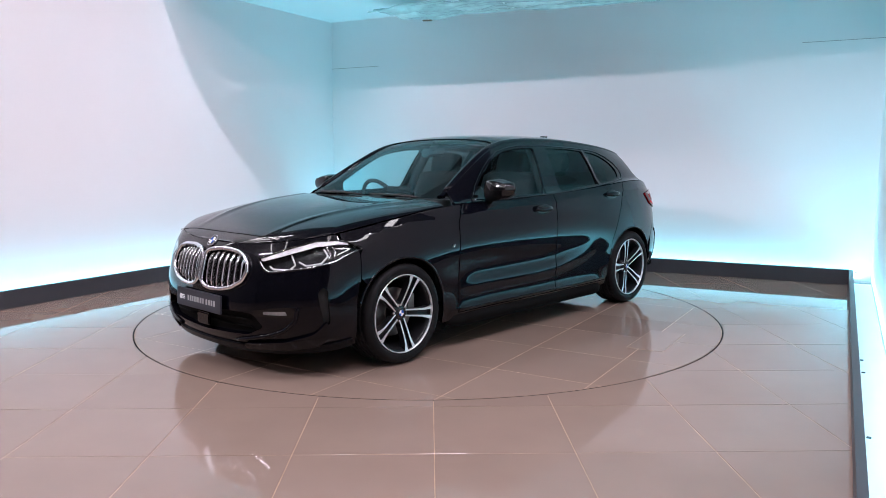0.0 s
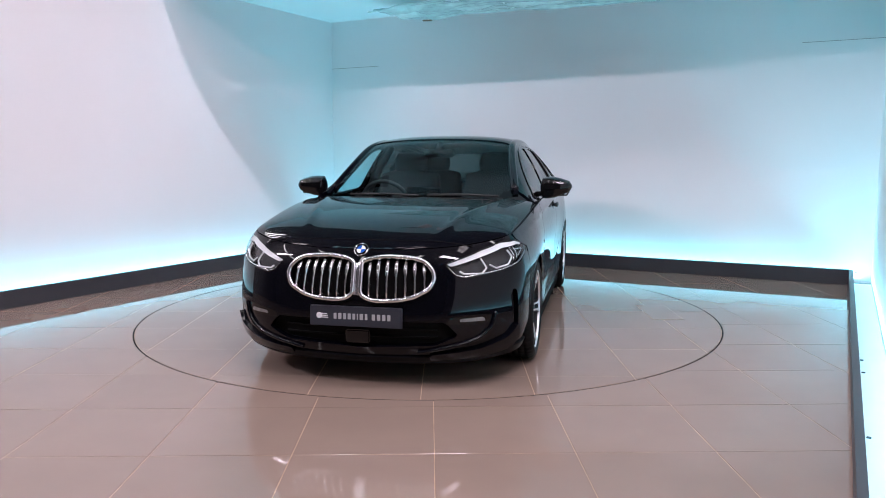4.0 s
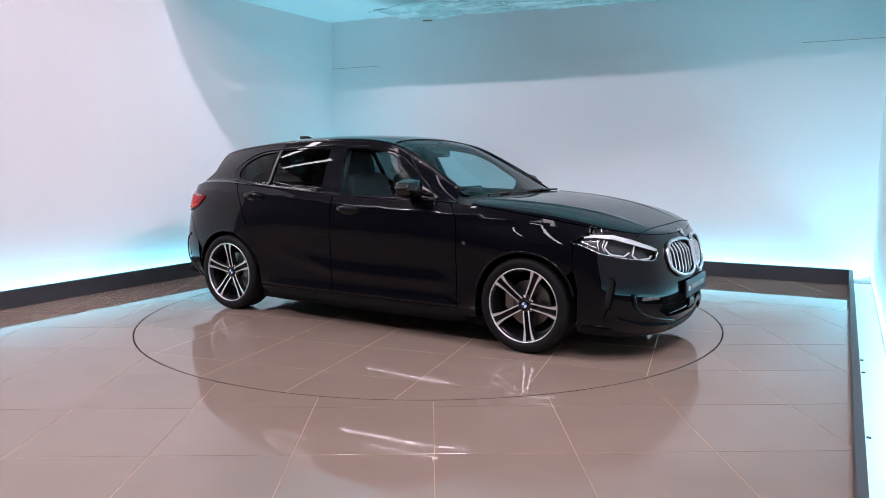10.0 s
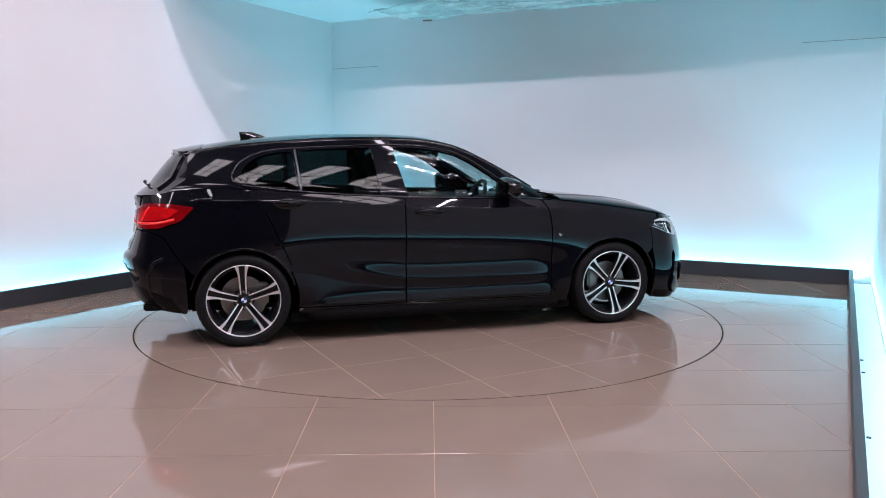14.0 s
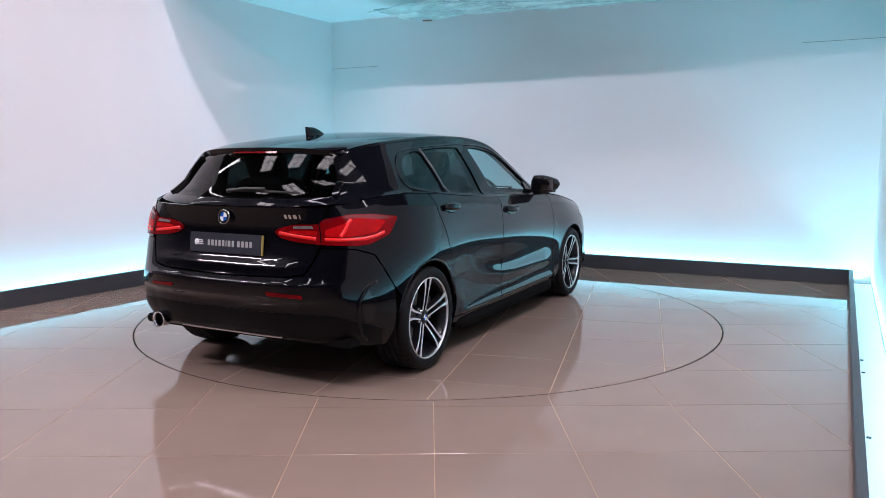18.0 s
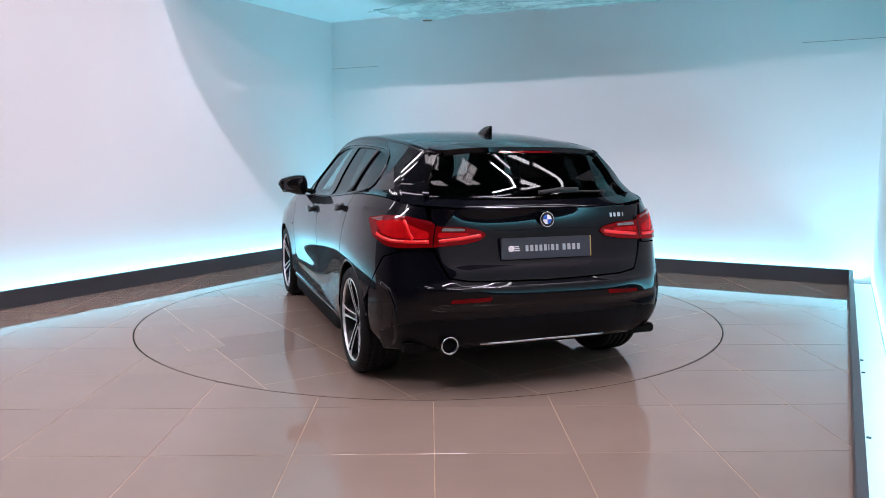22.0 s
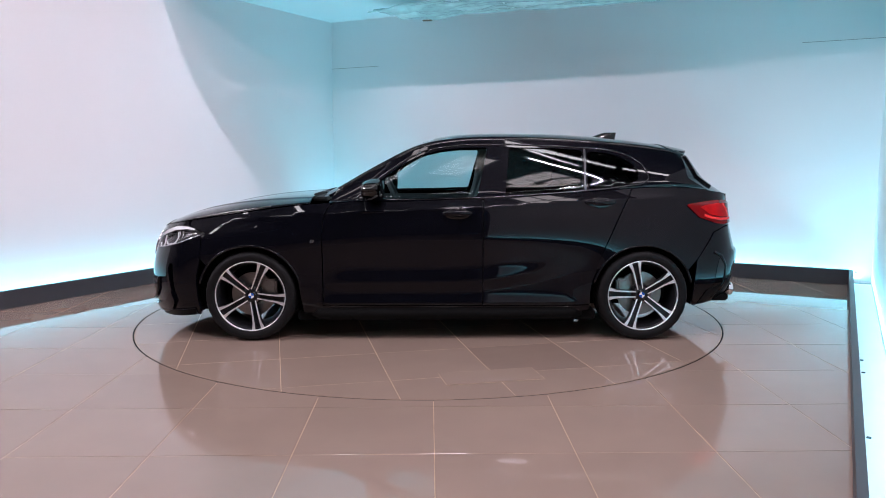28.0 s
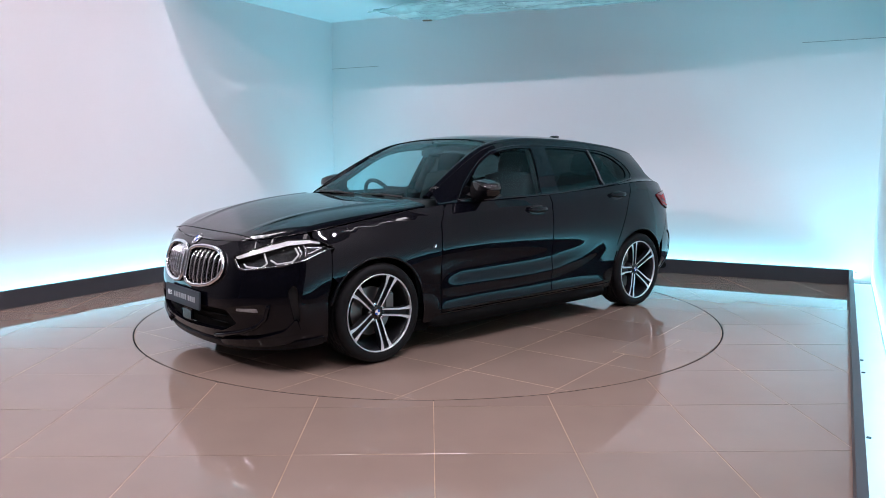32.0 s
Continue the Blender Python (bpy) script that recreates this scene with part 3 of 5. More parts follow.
# the cabin: its middle line, and the rail along the top of the side windows
MID_X = [-1.86, -1.62, -1.385, -1.16, -0.94, -0.71, -0.48, -0.25, 0.0, 0.2, 0.4, 0.62, 0.90, 1.0]
MID_Z = [1.284, 1.334, 1.369, 1.394, 1.411, 1.421, 1.424, 1.421, 1.403, 1.352, 1.258, 1.136, 0.990, 0.944]
RAIL_X = [-1.95, -1.80, -1.6, -1.2, -0.8, -0.4, 0.0, 0.2, 0.4, 0.62, 0.80, 0.95]
RAIL_Z = [1.176, 1.232, 1.286, 1.340, 1.370, 1.380, 1.360, 1.315, 1.222, 1.100, 0.992, 0.900]
RAIL_Y = [0.510, 0.520, 0.533, 0.550, 0.560, 0.566, 0.574, 0.592, 0.622, 0.664, 0.700, 0.73]
mid_z, rail_z, rail_y = spline(MID_X, MID_Z), spline(RAIL_X, RAIL_Z), spline(RAIL_X, RAIL_Y)


def cabin_side(x, z):
    x, z = np.asarray(x, float), np.asarray(z, float)
    yb, zb, yr, zr = belt_y(x), belt_z(x), rail_y(x), rail_z(x)
    q = np.clip((z - zb) / np.maximum(zr - zb, 0.02), -0.05, 1.2)
    ledge = 0.038 * (1 - np.exp(-np.clip(q, 0, 2) / 0.035))
    y = yb - ledge - (yb - 0.038 - yr) * q + 0.016 * np.sin(np.pi * np.clip(q, 0, 1))
    return np.stack([x, y, z], 1)


def cabin_top(x, y):
    x, y = np.asarray(x, float), np.asarray(y, float)
    zc, zr, yr = mid_z(x), rail_z(x), rail_y(x)
    a = np.abs(y) / yr
    return np.stack([x, y, zc - (zc - zr) * (0.55 * a ** 2 + 0.45 * a ** 5)], 1)


hood_mid = spline([0.80, 0.93, 1.08, 1.28, 1.5, 1.72, 1.90, 2.0, 2.05, 2.085], [0.984, 0.977, 0.968, 0.953, 0.925, 0.880, 0.826, 0.789, 0.766, 0.748])


def hood_top(x, y):
    x, y = np.asarray(x, float), np.asarray(y, float)
    xx = np.clip(x, 0.6, 2.07)
    yb, zb = np.maximum(belt_y(xx), 0.05), belt_z(xx)
    a = np.clip(np.abs(y) / yb, 0, 1.05)
    # the bonnet's sides roll over towards the fenders
    roll = 0.012 * np.clip((1.98 - xx) / 0.25, 0, 1)
    edge = np.sqrt(np.clip(1 - np.clip(1 - np.clip(yb - np.abs(y), 0, 1) / 0.06, 0, 1) ** 2, 0, 1))
    ridge = 0.007 * np.exp(-((np.abs(y) - (0.66 - 0.26 * (xx - 0.9))) / 0.035) ** 2)
    return np.stack([x, y, zb + roll * edge + (hood_mid(xx) - zb - roll) * (1 - a ** 5) + ridge * np.clip((2.0 - xx) / 0.3, 0, 1)], 1)


tail_mid = spline([0.95, 0.985, 1.03, 1.10, 1.20, 1.29, 1.35], [-2.062, -2.057, -2.010, -1.950, -1.870, -1.788, -1.730])


def tail_top(y, z):
    y, z = np.asarray(y, float), np.asarray(z, float)
    bow = 0.17 + 0.25 * np.clip((z - 0.985) / 0.12, 0, 1)
    return np.stack([tail_mid(z) + bow * y ** 2 + 0.35 * y ** 4, y, z], 1)


def offset(fn, d, sign=1):
    """A skin d metres outside another."""
    def at(a, b):
        return fn(a, b) + normal(fn, a, b, sign) * d
    return at


def normal(fn, a, b, sign=1):
    e = 0.003
    n = np.cross(fn(a + e, b) - fn(a - e, b), fn(a, b + e) - fn(a, b - e)) * sign
    return n / np.maximum(np.linalg.norm(n, axis=1, keepdims=True), 1e-9)


def rounded(poly, r=0.03, n=5):
    """A polygon with its corners rounded off."""
    out = []
    m = len(poly)
    for i in range(m):
        p, c, q = (Vector(poly[(i + k - 1) % m]) for k in range(3))
        a, b = p - c, q - c
        t = min(r, a.length * 0.45, b.length * 0.45)
        s, e = c + a.normalized() * t, c + b.normalized() * t
        for k in range(n + 1):
            f = k / n
            out.append(tuple((1 - f) ** 2 * s + 2 * f * (1 - f) * c + f * f * e))
    return out


def nearest(points, poly):
    """The distance of each point to a closed polygon, the nearest place on it, and whether the point is inside."""
    p = np.array(poly, float)
    q = np.roll(p, -1, 0)
    d = q - p
    best, place, inside = np.full(len(points), 1e9), np.zeros((len(points), 2)), np.zeros(len(points), bool)
    for i in range(len(p)):
        l2 = max(float(d[i] @ d[i]), 1e-14)
        t = np.clip(((points - p[i]) @ d[i]) / l2, 0, 1)
        c = p[i] + t[:, None] * d[i]
        r = np.hypot(points[:, 0] - c[:, 0], points[:, 1] - c[:, 1])
        near = r < best
        best[near], place[near] = r[near], c[near]
        y0, y1 = p[i][1], q[i][1]
        if y0 != y1:
            cross = ((y0 > points[:, 1]) != (y1 > points[:, 1])) & (points[:, 0] < d[i][0] * (points[:, 1] - y0) / (y1 - y0) + p[i][0])
            inside ^= cross
    return best, place, inside


def panel(name, fn, outer, mat, parent, label="", holes=(), cell=0.02, sign=1, rim=0.014, flip=False):
    """A piece of a skin cut out along an outline, with turned-in edges. flip: its mirror image on the car's other side."""
    o = np.array(outer)
    lo, hi = o.min(0), o.max(0)
    na, nb = max(3, int(np.ceil((hi[0] - lo[0]) / cell))), max(3, int(np.ceil((hi[1] - lo[1]) / cell)))
    ga, gb = np.meshgrid(np.linspace(lo[0], hi[0], na + 1), np.linspace(lo[1], hi[1], nb + 1), indexing="ij")
    pts = np.stack([ga.ravel(), gb.ravel()], 1)
    scale = np.array([(hi[0] - lo[0]) / na, (hi[1] - lo[1]) / nb])
    dist, place, good = nearest(pts / scale, o / scale)
    for hole in holes:
        d2, p2, in2 = nearest(pts / scale, np.array(hole) / scale)
        good &= ~in2
        closer = d2 < dist
        dist[closer], place[closer] = d2[closer], p2[closer]
    snap = dist < 0.5
    pts[snap] = (place * scale)[snap]
    keep = good | snap
    idx = np.arange((na + 1) * (nb + 1)).reshape(na + 1, nb + 1)
    faces = []
    for i in range(na):
        for j in range(nb):
            quad = [idx[i, j], idx[i + 1, j], idx[i + 1, j + 1], idx[i, j + 1]]
            ok = [v for v in quad if keep[v]]
            if len(ok) >= 3 and any(not snap[v] for v in ok):
                faces.append(ok)
            elif len(ok) == 4:
                mid = pts[quad].mean(0)[None]
                inside = nearest(mid, o)[2][0] and not any(nearest(mid, np.array(h))[2][0] for h in holes)
                if inside:
                    faces.append(ok)
    used = sorted({v for f in faces for v in f})
    back = {v: k for k, v in enumerate(used)}
    faces = [[back[v] for v in f] for f in faces]
    pts = pts[used]
    co, no = fn(pts[:, 0], pts[:, 1]), normal(fn, pts[:, 0], pts[:, 1], sign)
    if sign < 0:
        faces = [f[::-1] for f in faces]
    count = {}
    for f in faces:
        for k in range(len(f)):
            e = (f[k], f[(k + 1) % len(f)])
            count[frozenset(e)] = None if frozenset(e) in count else e
    edge = [e for e in count.values() if e]
    if rim:
        ends = sorted({v for e in edge for v in e})
        at = {v: len(co) + k for k, v in enumerate(ends)}
        low = {v: len(co) + len(ends) + k for k, v in enumerate(ends)}
        co = np.concatenate([co, co[ends], co[ends] - no[ends] * rim])
        no = np.concatenate([no, np.zeros((2 * len(ends), 3))])
        faces += [[at[b], at[a], low[a], low[b]] for a, b in edge]
    if flip:
        co, no = co * (1, -1, 1), no * (1, -1, 1)
        faces = [f[::-1] for f in faces]
    me = bpy.data.meshes.new(name)
    me.from_pydata(co.tolist(), [], faces)
    me.materials.append(mat)
    me.shade_smooth()
    me.normals_split_custom_set_from_vertices(no.tolist())
    ob = new(name, me)
    ob.parent = parent
    return tagged(ob, label)


def tube(points, r, closed=False, sides=8):
    """A round bar along points."""
    bm = bmesh.new()
    pts = [Vector(p) for p in points]
    n = len(pts)
    rings = []
    for i, p in enumerate(pts):
        a = pts[(i - 1) % n] if closed or i else p
        b = pts[(i + 1) % n] if closed or i < n - 1 else p
        d = (b - a).normalized()
        u = d.orthogonal() if i == 0 else (u - d * u.dot(d))
        u.normalize()
        w = d.cross(u)
        rings.append([bm.verts.new(p + (u * math.cos(2 * math.pi * k / sides) + w * math.sin(2 * math.pi * k / sides)) * r) for k in range(sides)])
    for i in range(n if closed else n - 1):
        a, b = rings[i], rings[(i + 1) % n]
        if closed and i == n - 1:
            off = min(range(sides), key=lambda k: (a[0].co - b[k].co).length)
            b = b[off:] + b[:off]
        for k in range(sides):
            bm.faces.new((a[k], a[(k + 1) % sides], b[(k + 1) % sides], b[k]))
    if not closed:
        bm.faces.new(rings[0][::-1])
        bm.faces.new(rings[-1])
    return bm


def lathe(profile, steps=64, bm=None):
    """A profile of (radius, y) turned about the y axis."""
    bm = bm or bmesh.new()
    cols = []
    for k in range(steps):
        a = 2 * math.pi * k / steps
        cols.append([bm.verts.new((r * math.cos(a), y, r * math.sin(a))) for r, y in profile])
    for k in range(steps):
        a, b = cols[k], cols[(k + 1) % steps]
        for i in range(len(profile) - 1):
            bm.faces.new((a[i], b[i], b[i + 1], a[i + 1]))
    return bm


def moved(bm, m):
    bmesh.ops.transform(bm, matrix=m, verts=bm.verts)
    return bm


def skin_path(fn, path, out=0.0, sign=1, flip=False, n=6):
    """A line drawn on a skin, as points in space."""
    dense = []
    for i in range(len(path) - 1):
        for k in range(n):
            f = k / n
            dense.append((path[i][0] * (1 - f) + path[i + 1][0] * f, path[i][1] * (1 - f) + path[i + 1][1] * f))
    dense.append(path[-1])
    d = np.array(dense)
    p = fn(d[:, 0], d[:, 1]) + normal(fn, d[:, 0], d[:, 1], sign) * out
    if flip:
        p = p * (1, -1, 1)
    return [tuple(q) for q in p]


def circle(cx, cz, r, a0, a1, n=24):
    return [(cx + r * math.cos(radians(a0 + (a1 - a0) * k / n)), cz + r * math.sin(radians(a0 + (a1 - a0) * k / n))) for k in range(n + 1)]


def slope_bar(x0, x1, y):
    """A long rounded bar under the doors, tapered at both ends."""
    bm = bmesh.new()
    sections = []
    for x, f in ((x0, 0.55), (x0 + 0.06, 0.9), (x0 + 0.15, 1.0), (0.0, 1.0), (x1 - 0.15, 1.0), (x1 - 0.06, 0.9), (x1, 0.55)):
        sections.append([bm.verts.new((x, y + math.copysign(a, y) * f, 0.205 + b * f)) for a, b in ((0.022, 0.02), (0.026, -0.02), (0.018, -0.050), (-0.01, -0.062), (-0.06, -0.062), (-0.06, 0.02))])
    for p, q in zip(sections, sections[1:]):
        for k in range(6):
            bm.faces.new((p[k], p[(k + 1) % 6], q[(k + 1) % 6], q[k]))
    bm.faces.new(sections[0])
    bm.faces.new(sections[-1])
    bmesh.ops.recalc_face_normals(bm, faces=bm.faces[:])
    return bm


CAR_X, CAR_Y = -0.126, 0.092
car = tagged(new("car"), "glossy black five-door hatchback with a large chrome grille", "car")
AXLE_Z, ARCH_R = 0.309, 0.346
FRONT_ARCH = circle(-1.335, AXLE_Z, ARCH_R, 0, 180)       # in s and z, from the door side round to the nose side
REAR_ARCH = circle(1.335, AXLE_Z, ARCH_R, 180, 0)
DOOR_ARCH = circle(1.335, AXLE_Z, 0.362, 152, 190, 10)
BELT_GAP = 0.003


def belt_run(a, b, n=30, drop=BELT_GAP):
    s = np.linspace(a, b, n)
    return [(float(p), float(q)) for p, q in zip(s, LINES[5][2](s) - drop)]


HEADLAMP = rounded([(-2.432, 0.678), (-2.380, 0.618), (-2.335, 0.606), (-2.23, 0.620), (-2.10, 0.635), (-1.88, 0.668), (-1.618, 0.731), (-1.72, 0.773), (-1.82, 0.786), (-2.06, 0.784), (-2.22, 0.750), (-2.316, 0.718)], 0.018)
TAILLAMP = rounded([(1.615, 0.926), (1.80, 0.946), (1.96, 0.948), (2.125, 0.926), (2.160, 0.900), (2.30, 0.897), (2.385, 0.880), (2.435, 0.857), (2.395, 0.824), (2.30, 0.805), (2.16, 0.795), (1.95, 0.788), (1.86, 0.794), (1.71, 0.838)], 0.018)
WIN_FRONT = rounded([(0.515, 0.966), (0.530, 1.030), (0.400, 1.130), (0.285, 1.208), (0.170, 1.264), (0.05, 1.293), (-0.107, 1.312), (-0.288, 1.314), (-0.205, 0.978)], 0.025)
WIN_REAR = rounded([(-0.398, 0.984), (-0.436, 1.312), (-0.60, 1.312), (-0.78, 1.305), (-0.948, 1.292), (-0.926, 1.026)], 0.02)
WIN_QUARTER = rounded([(-0.957, 1.029), (-0.980, 1.289), (-1.10, 1.277), (-1.205, 1.252), (-1.283, 1.205), (-1.322, 1.155), (-1.322, 1.109), (-1.285, 1.074), (-1.15, 1.047)], 0.04)
SCREEN = rounded([(0.845, 0.672), (0.885, 0.33), (0.895, 0.0), (0.885, -0.33), (0.845, -0.672), (0.60, -0.641), (0.40, -0.600), (0.20, -0.567), (0.10, -0.54), (0.085, -0.30), (0.08, 0.0), (0.085, 0.30), (0.10, 0.54), (0.20, 0.567), (0.40, 0.600), (0.60, 0.641)], 0.05)
REAR_GLASS = rounded([(0.600, 1.036), (0.30, 1.026), (0.0, 1.023), (-0.30, 1.026), (-0.600, 1.036), (-0.552, 1.16), (-0.498, 1.252), (-0.425, 1.281), (0.0, 1.290), (0.425, 1.281), (0.498, 1.252), (0.552, 1.16)], 0.035)


def side_outline():
    """The cabin's side between the belt and the rail, from the foot of the front pillar to the rear pillar."""
    low, top = [], []
    for x in np.linspace(0.80, -1.94, 70):
        low.append((float(x), float(belt_z(x)) + 0.001))
    zs = np.linspace(float(belt_z(-1.93)) + 0.01, 1.262, 14)
    rear = []
    for z in zs:
        x = -1.8
        for _ in range(40):
            y = cabin_side([x], [z])[0][1]
            x = 0.5 * x + 0.5 * float(tail_top([y], [z])[0][0])
        rear.append((x, float(z)))
    for x in np.linspace(rear[-1][0] + 0.02, 0.765, 60):
        top.append((float(x), float(rail_z(x))))
    low = [p for p in low if p[0] > rear[0][0]]
    return low + rear + top, rear


SIDE, DPILLAR = side_outline()


def car_body():
    for flip in (False, True):
        panel("front_door", ring, rounded([(-0.838, 0.245), (-0.838, 0.72)], 0) + [(-0.828, 0.83), (-0.80, 0.90)] + belt_run(-0.76, 0.238) + [(0.240, 0.70), (0.238, 0.245)], M_PAINT, car, flip=flip, cell=0.013)
        panel("rear_door", ring, [(0.248, 0.245), (0.248, 0.70)] + belt_run(0.248, 1.245) + [(1.205, 0.95), (1.125, 0.78), (1.062, 0.635), (1.022, 0.545)] + DOOR_ARCH, M_PAINT, car, flip=flip, cell=0.013)
        panel("front_fender", ring, [(-0.846, 0.19), (-0.979, 0.19)] + FRONT_ARCH[3:-5] + [(-1.66, 0.56), (-1.645, 0.70), (-1.61, 0.735), (-1.74, 0.782), (-1.78, 0.79)] + belt_run(-1.78, -0.768) + [(-0.808, 0.902), (-0.836, 0.83), (-0.846, 0.72)], M_PAINT, car, flip=flip)
        panel("rear_quarter", ring, [p for p in REAR_ARCH if p[1] > 0.47] + [(1.70, 0.56), (1.83, 0.74), (1.96, 0.775), (2.13, 0.78), (2.10, 0.93)] + belt_run(2.06, 1.253)
              + [(1.213, 0.95), (1.133, 0.78), (1.070, 0.635), (1.028, 0.545), (1.012, 0.50)], M_PAINT, car, flip=flip, cell=0.014)
        panel("sill", ring, [(-0.93, 0.192), (-0.83, 0.190), (0.0, 0.188), (0.88, 0.195), (0.972, 0.205), (0.975, 0.24), (0.89, 0.238), (0.0, 0.238), (-0.85, 0.238)], M_PAINT, car, "gloss black side sill", flip=flip, cell=0.012)
        part("sill_skirt", slope_bar(-0.93, 0.93, -0.808 if flip else 0.808), M_UNDER, car, "black lower edge of the sill", smooth=True)
        panel("cabin_frame", cabin_side, SIDE, M_PAINT, car, "black pillars and roof rail round the side windows", holes=(WIN_FRONT, WIN_REAR, WIN_QUARTER), sign=-1, cell=0.014, rim=0.02, flip=flip)
        for nm, win, mat in (("front_door_glass", WIN_FRONT, M_DOORGLASS), ("rear_door_glass", WIN_REAR, M_PRIVACY), ("quarter_glass", WIN_QUARTER, M_PRIVACY)):
            c = np.mean(win, 0)
            big = [tuple(c + (np.array(p) - c) * 1.03) for p in win]
            panel(nm, offset(cabin_side, -0.007, -1), big, mat, car, "clear side window" if mat is M_DOORGLASS else "dark tinted side window", sign=-1, cell=0.03, rim=0, flip=flip)
        # black moulding round the windows, and the bright bar between the rear panes
        belt_trim = [(0.62, 0.957), (0.30, 0.957), (0.0, 0.964), (-0.25, 0.972), (-0.55, 0.988), (-0.85, 1.009), (-1.10, 1.032), (-1.337, 1.062)]
        part("belt_moulding", tube(skin_path(cabin_side, belt_trim, 0.002, -1, flip), 0.008), M_DARKMETAL, car, smooth=True)
        part("window_moulding", tube(skin_path(cabin_side, [(0.62, 0.960), (0.535, 1.050), (0.405, 1.148), (0.285, 1.228), (0.165, 1.284), (0.04, 1.312), (-0.107, 1.330), (-0.441, 1.334), (-0.819, 1.318), (-1.08, 1.300), (-1.182, 1.284), (-1.279, 1.248), (-1.352, 1.195), (-1.385, 1.135), (-1.380, 1.092), (-1.337, 1.062)], 0.001, -1, flip), 0.006), M_DARKMETAL, car, smooth=True)
        part("glass_divider", tube(skin_path(cabin_side, [(-0.941, 1.020), (-0.965, 1.298)], 0.002, -1, flip), 0.007), M_TRIMBAR, car, "thin grey bar between rear panes", smooth=True)
    for side in (1, -1):
        rail = [(float(x), side * (float(rail_y(x)) - 0.020), float(rail_z(x)) - 0.020) for x in np.linspace(0.74, -1.66, 60)]
        part("roof_rail", tube(rail, 0.031, sides=28), M_PAINT, car, "rounded rail along the roof and front pillar", smooth=True)
    panel("bonnet", hood_top, hood_outline(), M_PAINT, car, cell=0.013)
    gap = [(1.992 - 0.035 * float(y) ** 2, float(y)) for y in np.linspace(-0.60, 0.60, 25)]
    part("bonnet_gap", tube(skin_path(hood_top, gap, 0.0, n=1), 0.0028), M_UNDER, car, "dark gap at the bonnet's front edge", smooth=True)
    panel("roof", cabin_top, roof_outline(), M_PAINT, car, "black roof with front pillars round the windscreen", holes=(SCREEN,), cell=0.02, rim=0.02)
    panel("windscreen", offset(cabin_top, -0.006), [tuple(np.array(p) * (1.0, 1.012) + (0.004 if p[0] > 0.5 else -0.01, 0)) for p in SCREEN], M_CLEAR, car, "large clear windscreen", cell=0.04, rim=0)
    tail_frame = [(0.40, 0.988), (0.0, 0.988), (-0.40, 0.988)]
    sides = [(float(cabin_side([x], [z])[0][1]), z) for x, z in DPILLAR]
    tail_frame += [(-y, z) for y, z in sides] + [(-0.40, 1.300), (0.0, 1.306), (0.40, 1.300)] + [(y, z) for y, z in sides[::-1]]
    panel("tailgate_frame", tail_top, tail_frame, M_PAINT, car, "black tailgate frame round the rear window", holes=(REAR_GLASS,), sign=-1, cell=0.016, rim=0.02)
    panel("rear_window", offset(tail_top, -0.006, -1), [(p[0] * 1.02, 1.16 + (p[1] - 1.16) * 1.04) for p in REAR_GLASS], M_PRIVACY, car, "dark tinted rear window", sign=-1, cell=0.04, rim=0)
    panel("tailgate", ring, [(2.165, 0.80), (2.19, 0.72), (2.235, 0.645), (2.33, 0.628), (S1, 0.618), (2 * S1 - 2.33, 0.628), (2 * S1 - 2.235, 0.645), (2 * S1 - 2.19, 0.72), (2 * S1 - 2.165, 0.80), (2 * S1 - 2.12, 0.95)]
          + belt_run(2 * S1 - 2.09, 2.09) + [(2.12, 0.95)], M_PAINT, car)
    rear = [(1.70, 0.55), (1.695, 0.44), (1.70, 0.30), (1.72, 0.225), (2.03, 0.250), (2.33, 0.275)]
    rear_up = [(2.33, 0.620), (2.225, 0.637), (2.180, 0.715), (2.155, 0.775), (1.96, 0.768), (1.84, 0.735)]
    panel("rear_bumper", ring, [(a, b) for a, b in rear] + [(S1, 0.278)] + [(2 * S1 - a, b) for a, b in rear[::-1]] + [(2 * S1 - a, b) for a, b in rear_up[::-1]] + [(S1, 0.610)] + rear_up, M_PAINT, car)
    nose = [(-1.665, 0.555), (-1.70, 0.44), (-1.695, 0.30), (-1.69, 0.178), (-2.05, 0.16), (-2.31, 0.145), (-2.58, 0.14)]
    nose_up = belt_run(S0, -1.80)[:-1] + [(-1.80, 0.79), (-1.65, 0.715)]
    mirror = [(2 * S0 - a, b) for a, b in nose]
    grille = rounded([(-2.43, 0.375), (-2.36, 0.30), (-2.47, 0.245), (S0, 0.225), (2 * S0 + 2.47, 0.245), (2 * S0 + 2.36, 0.30), (2 * S0 + 2.43, 0.375), (S0, 0.375)], 0.02)
    vents = []
    for k in (0, 1):
        v = rounded([(-2.005, 0.30), (-1.955, 0.33), (-1.965, 0.515), (-2.005, 0.535), (-2.045, 0.50)], 0.02)
        vents.append(v if k == 0 else [(2 * S0 - a, b) for a, b in v])
    lamps = [HEADLAMP, [(2 * S0 - a, b) for a, b in HEADLAMP]]
    kidneys = []
    for k in (0, 1):
        kid = kidney_outline(-0.020)
        kidneys.append(kid if k == 0 else [(2 * S0 - a, b) for a, b in kid])
    panel("front_bumper", ring, nose + [(S0, 0.138)] + mirror[::-1] + [(2 * S0 - a, b) for a, b in nose_up[::-1]][:-1] + nose_up, M_PAINT, car, holes=lamps + [grille] + vents + kidneys, cell=0.014, rim=0.03)
    panel("lower_grille", offset(ring, -0.04), [tuple(np.array((S0, 0.30)) + (np.array(p) - (S0, 0.30)) * 1.08) for p in grille], M_UNDER, car, "black lower air intake", cell=0.03, rim=0)
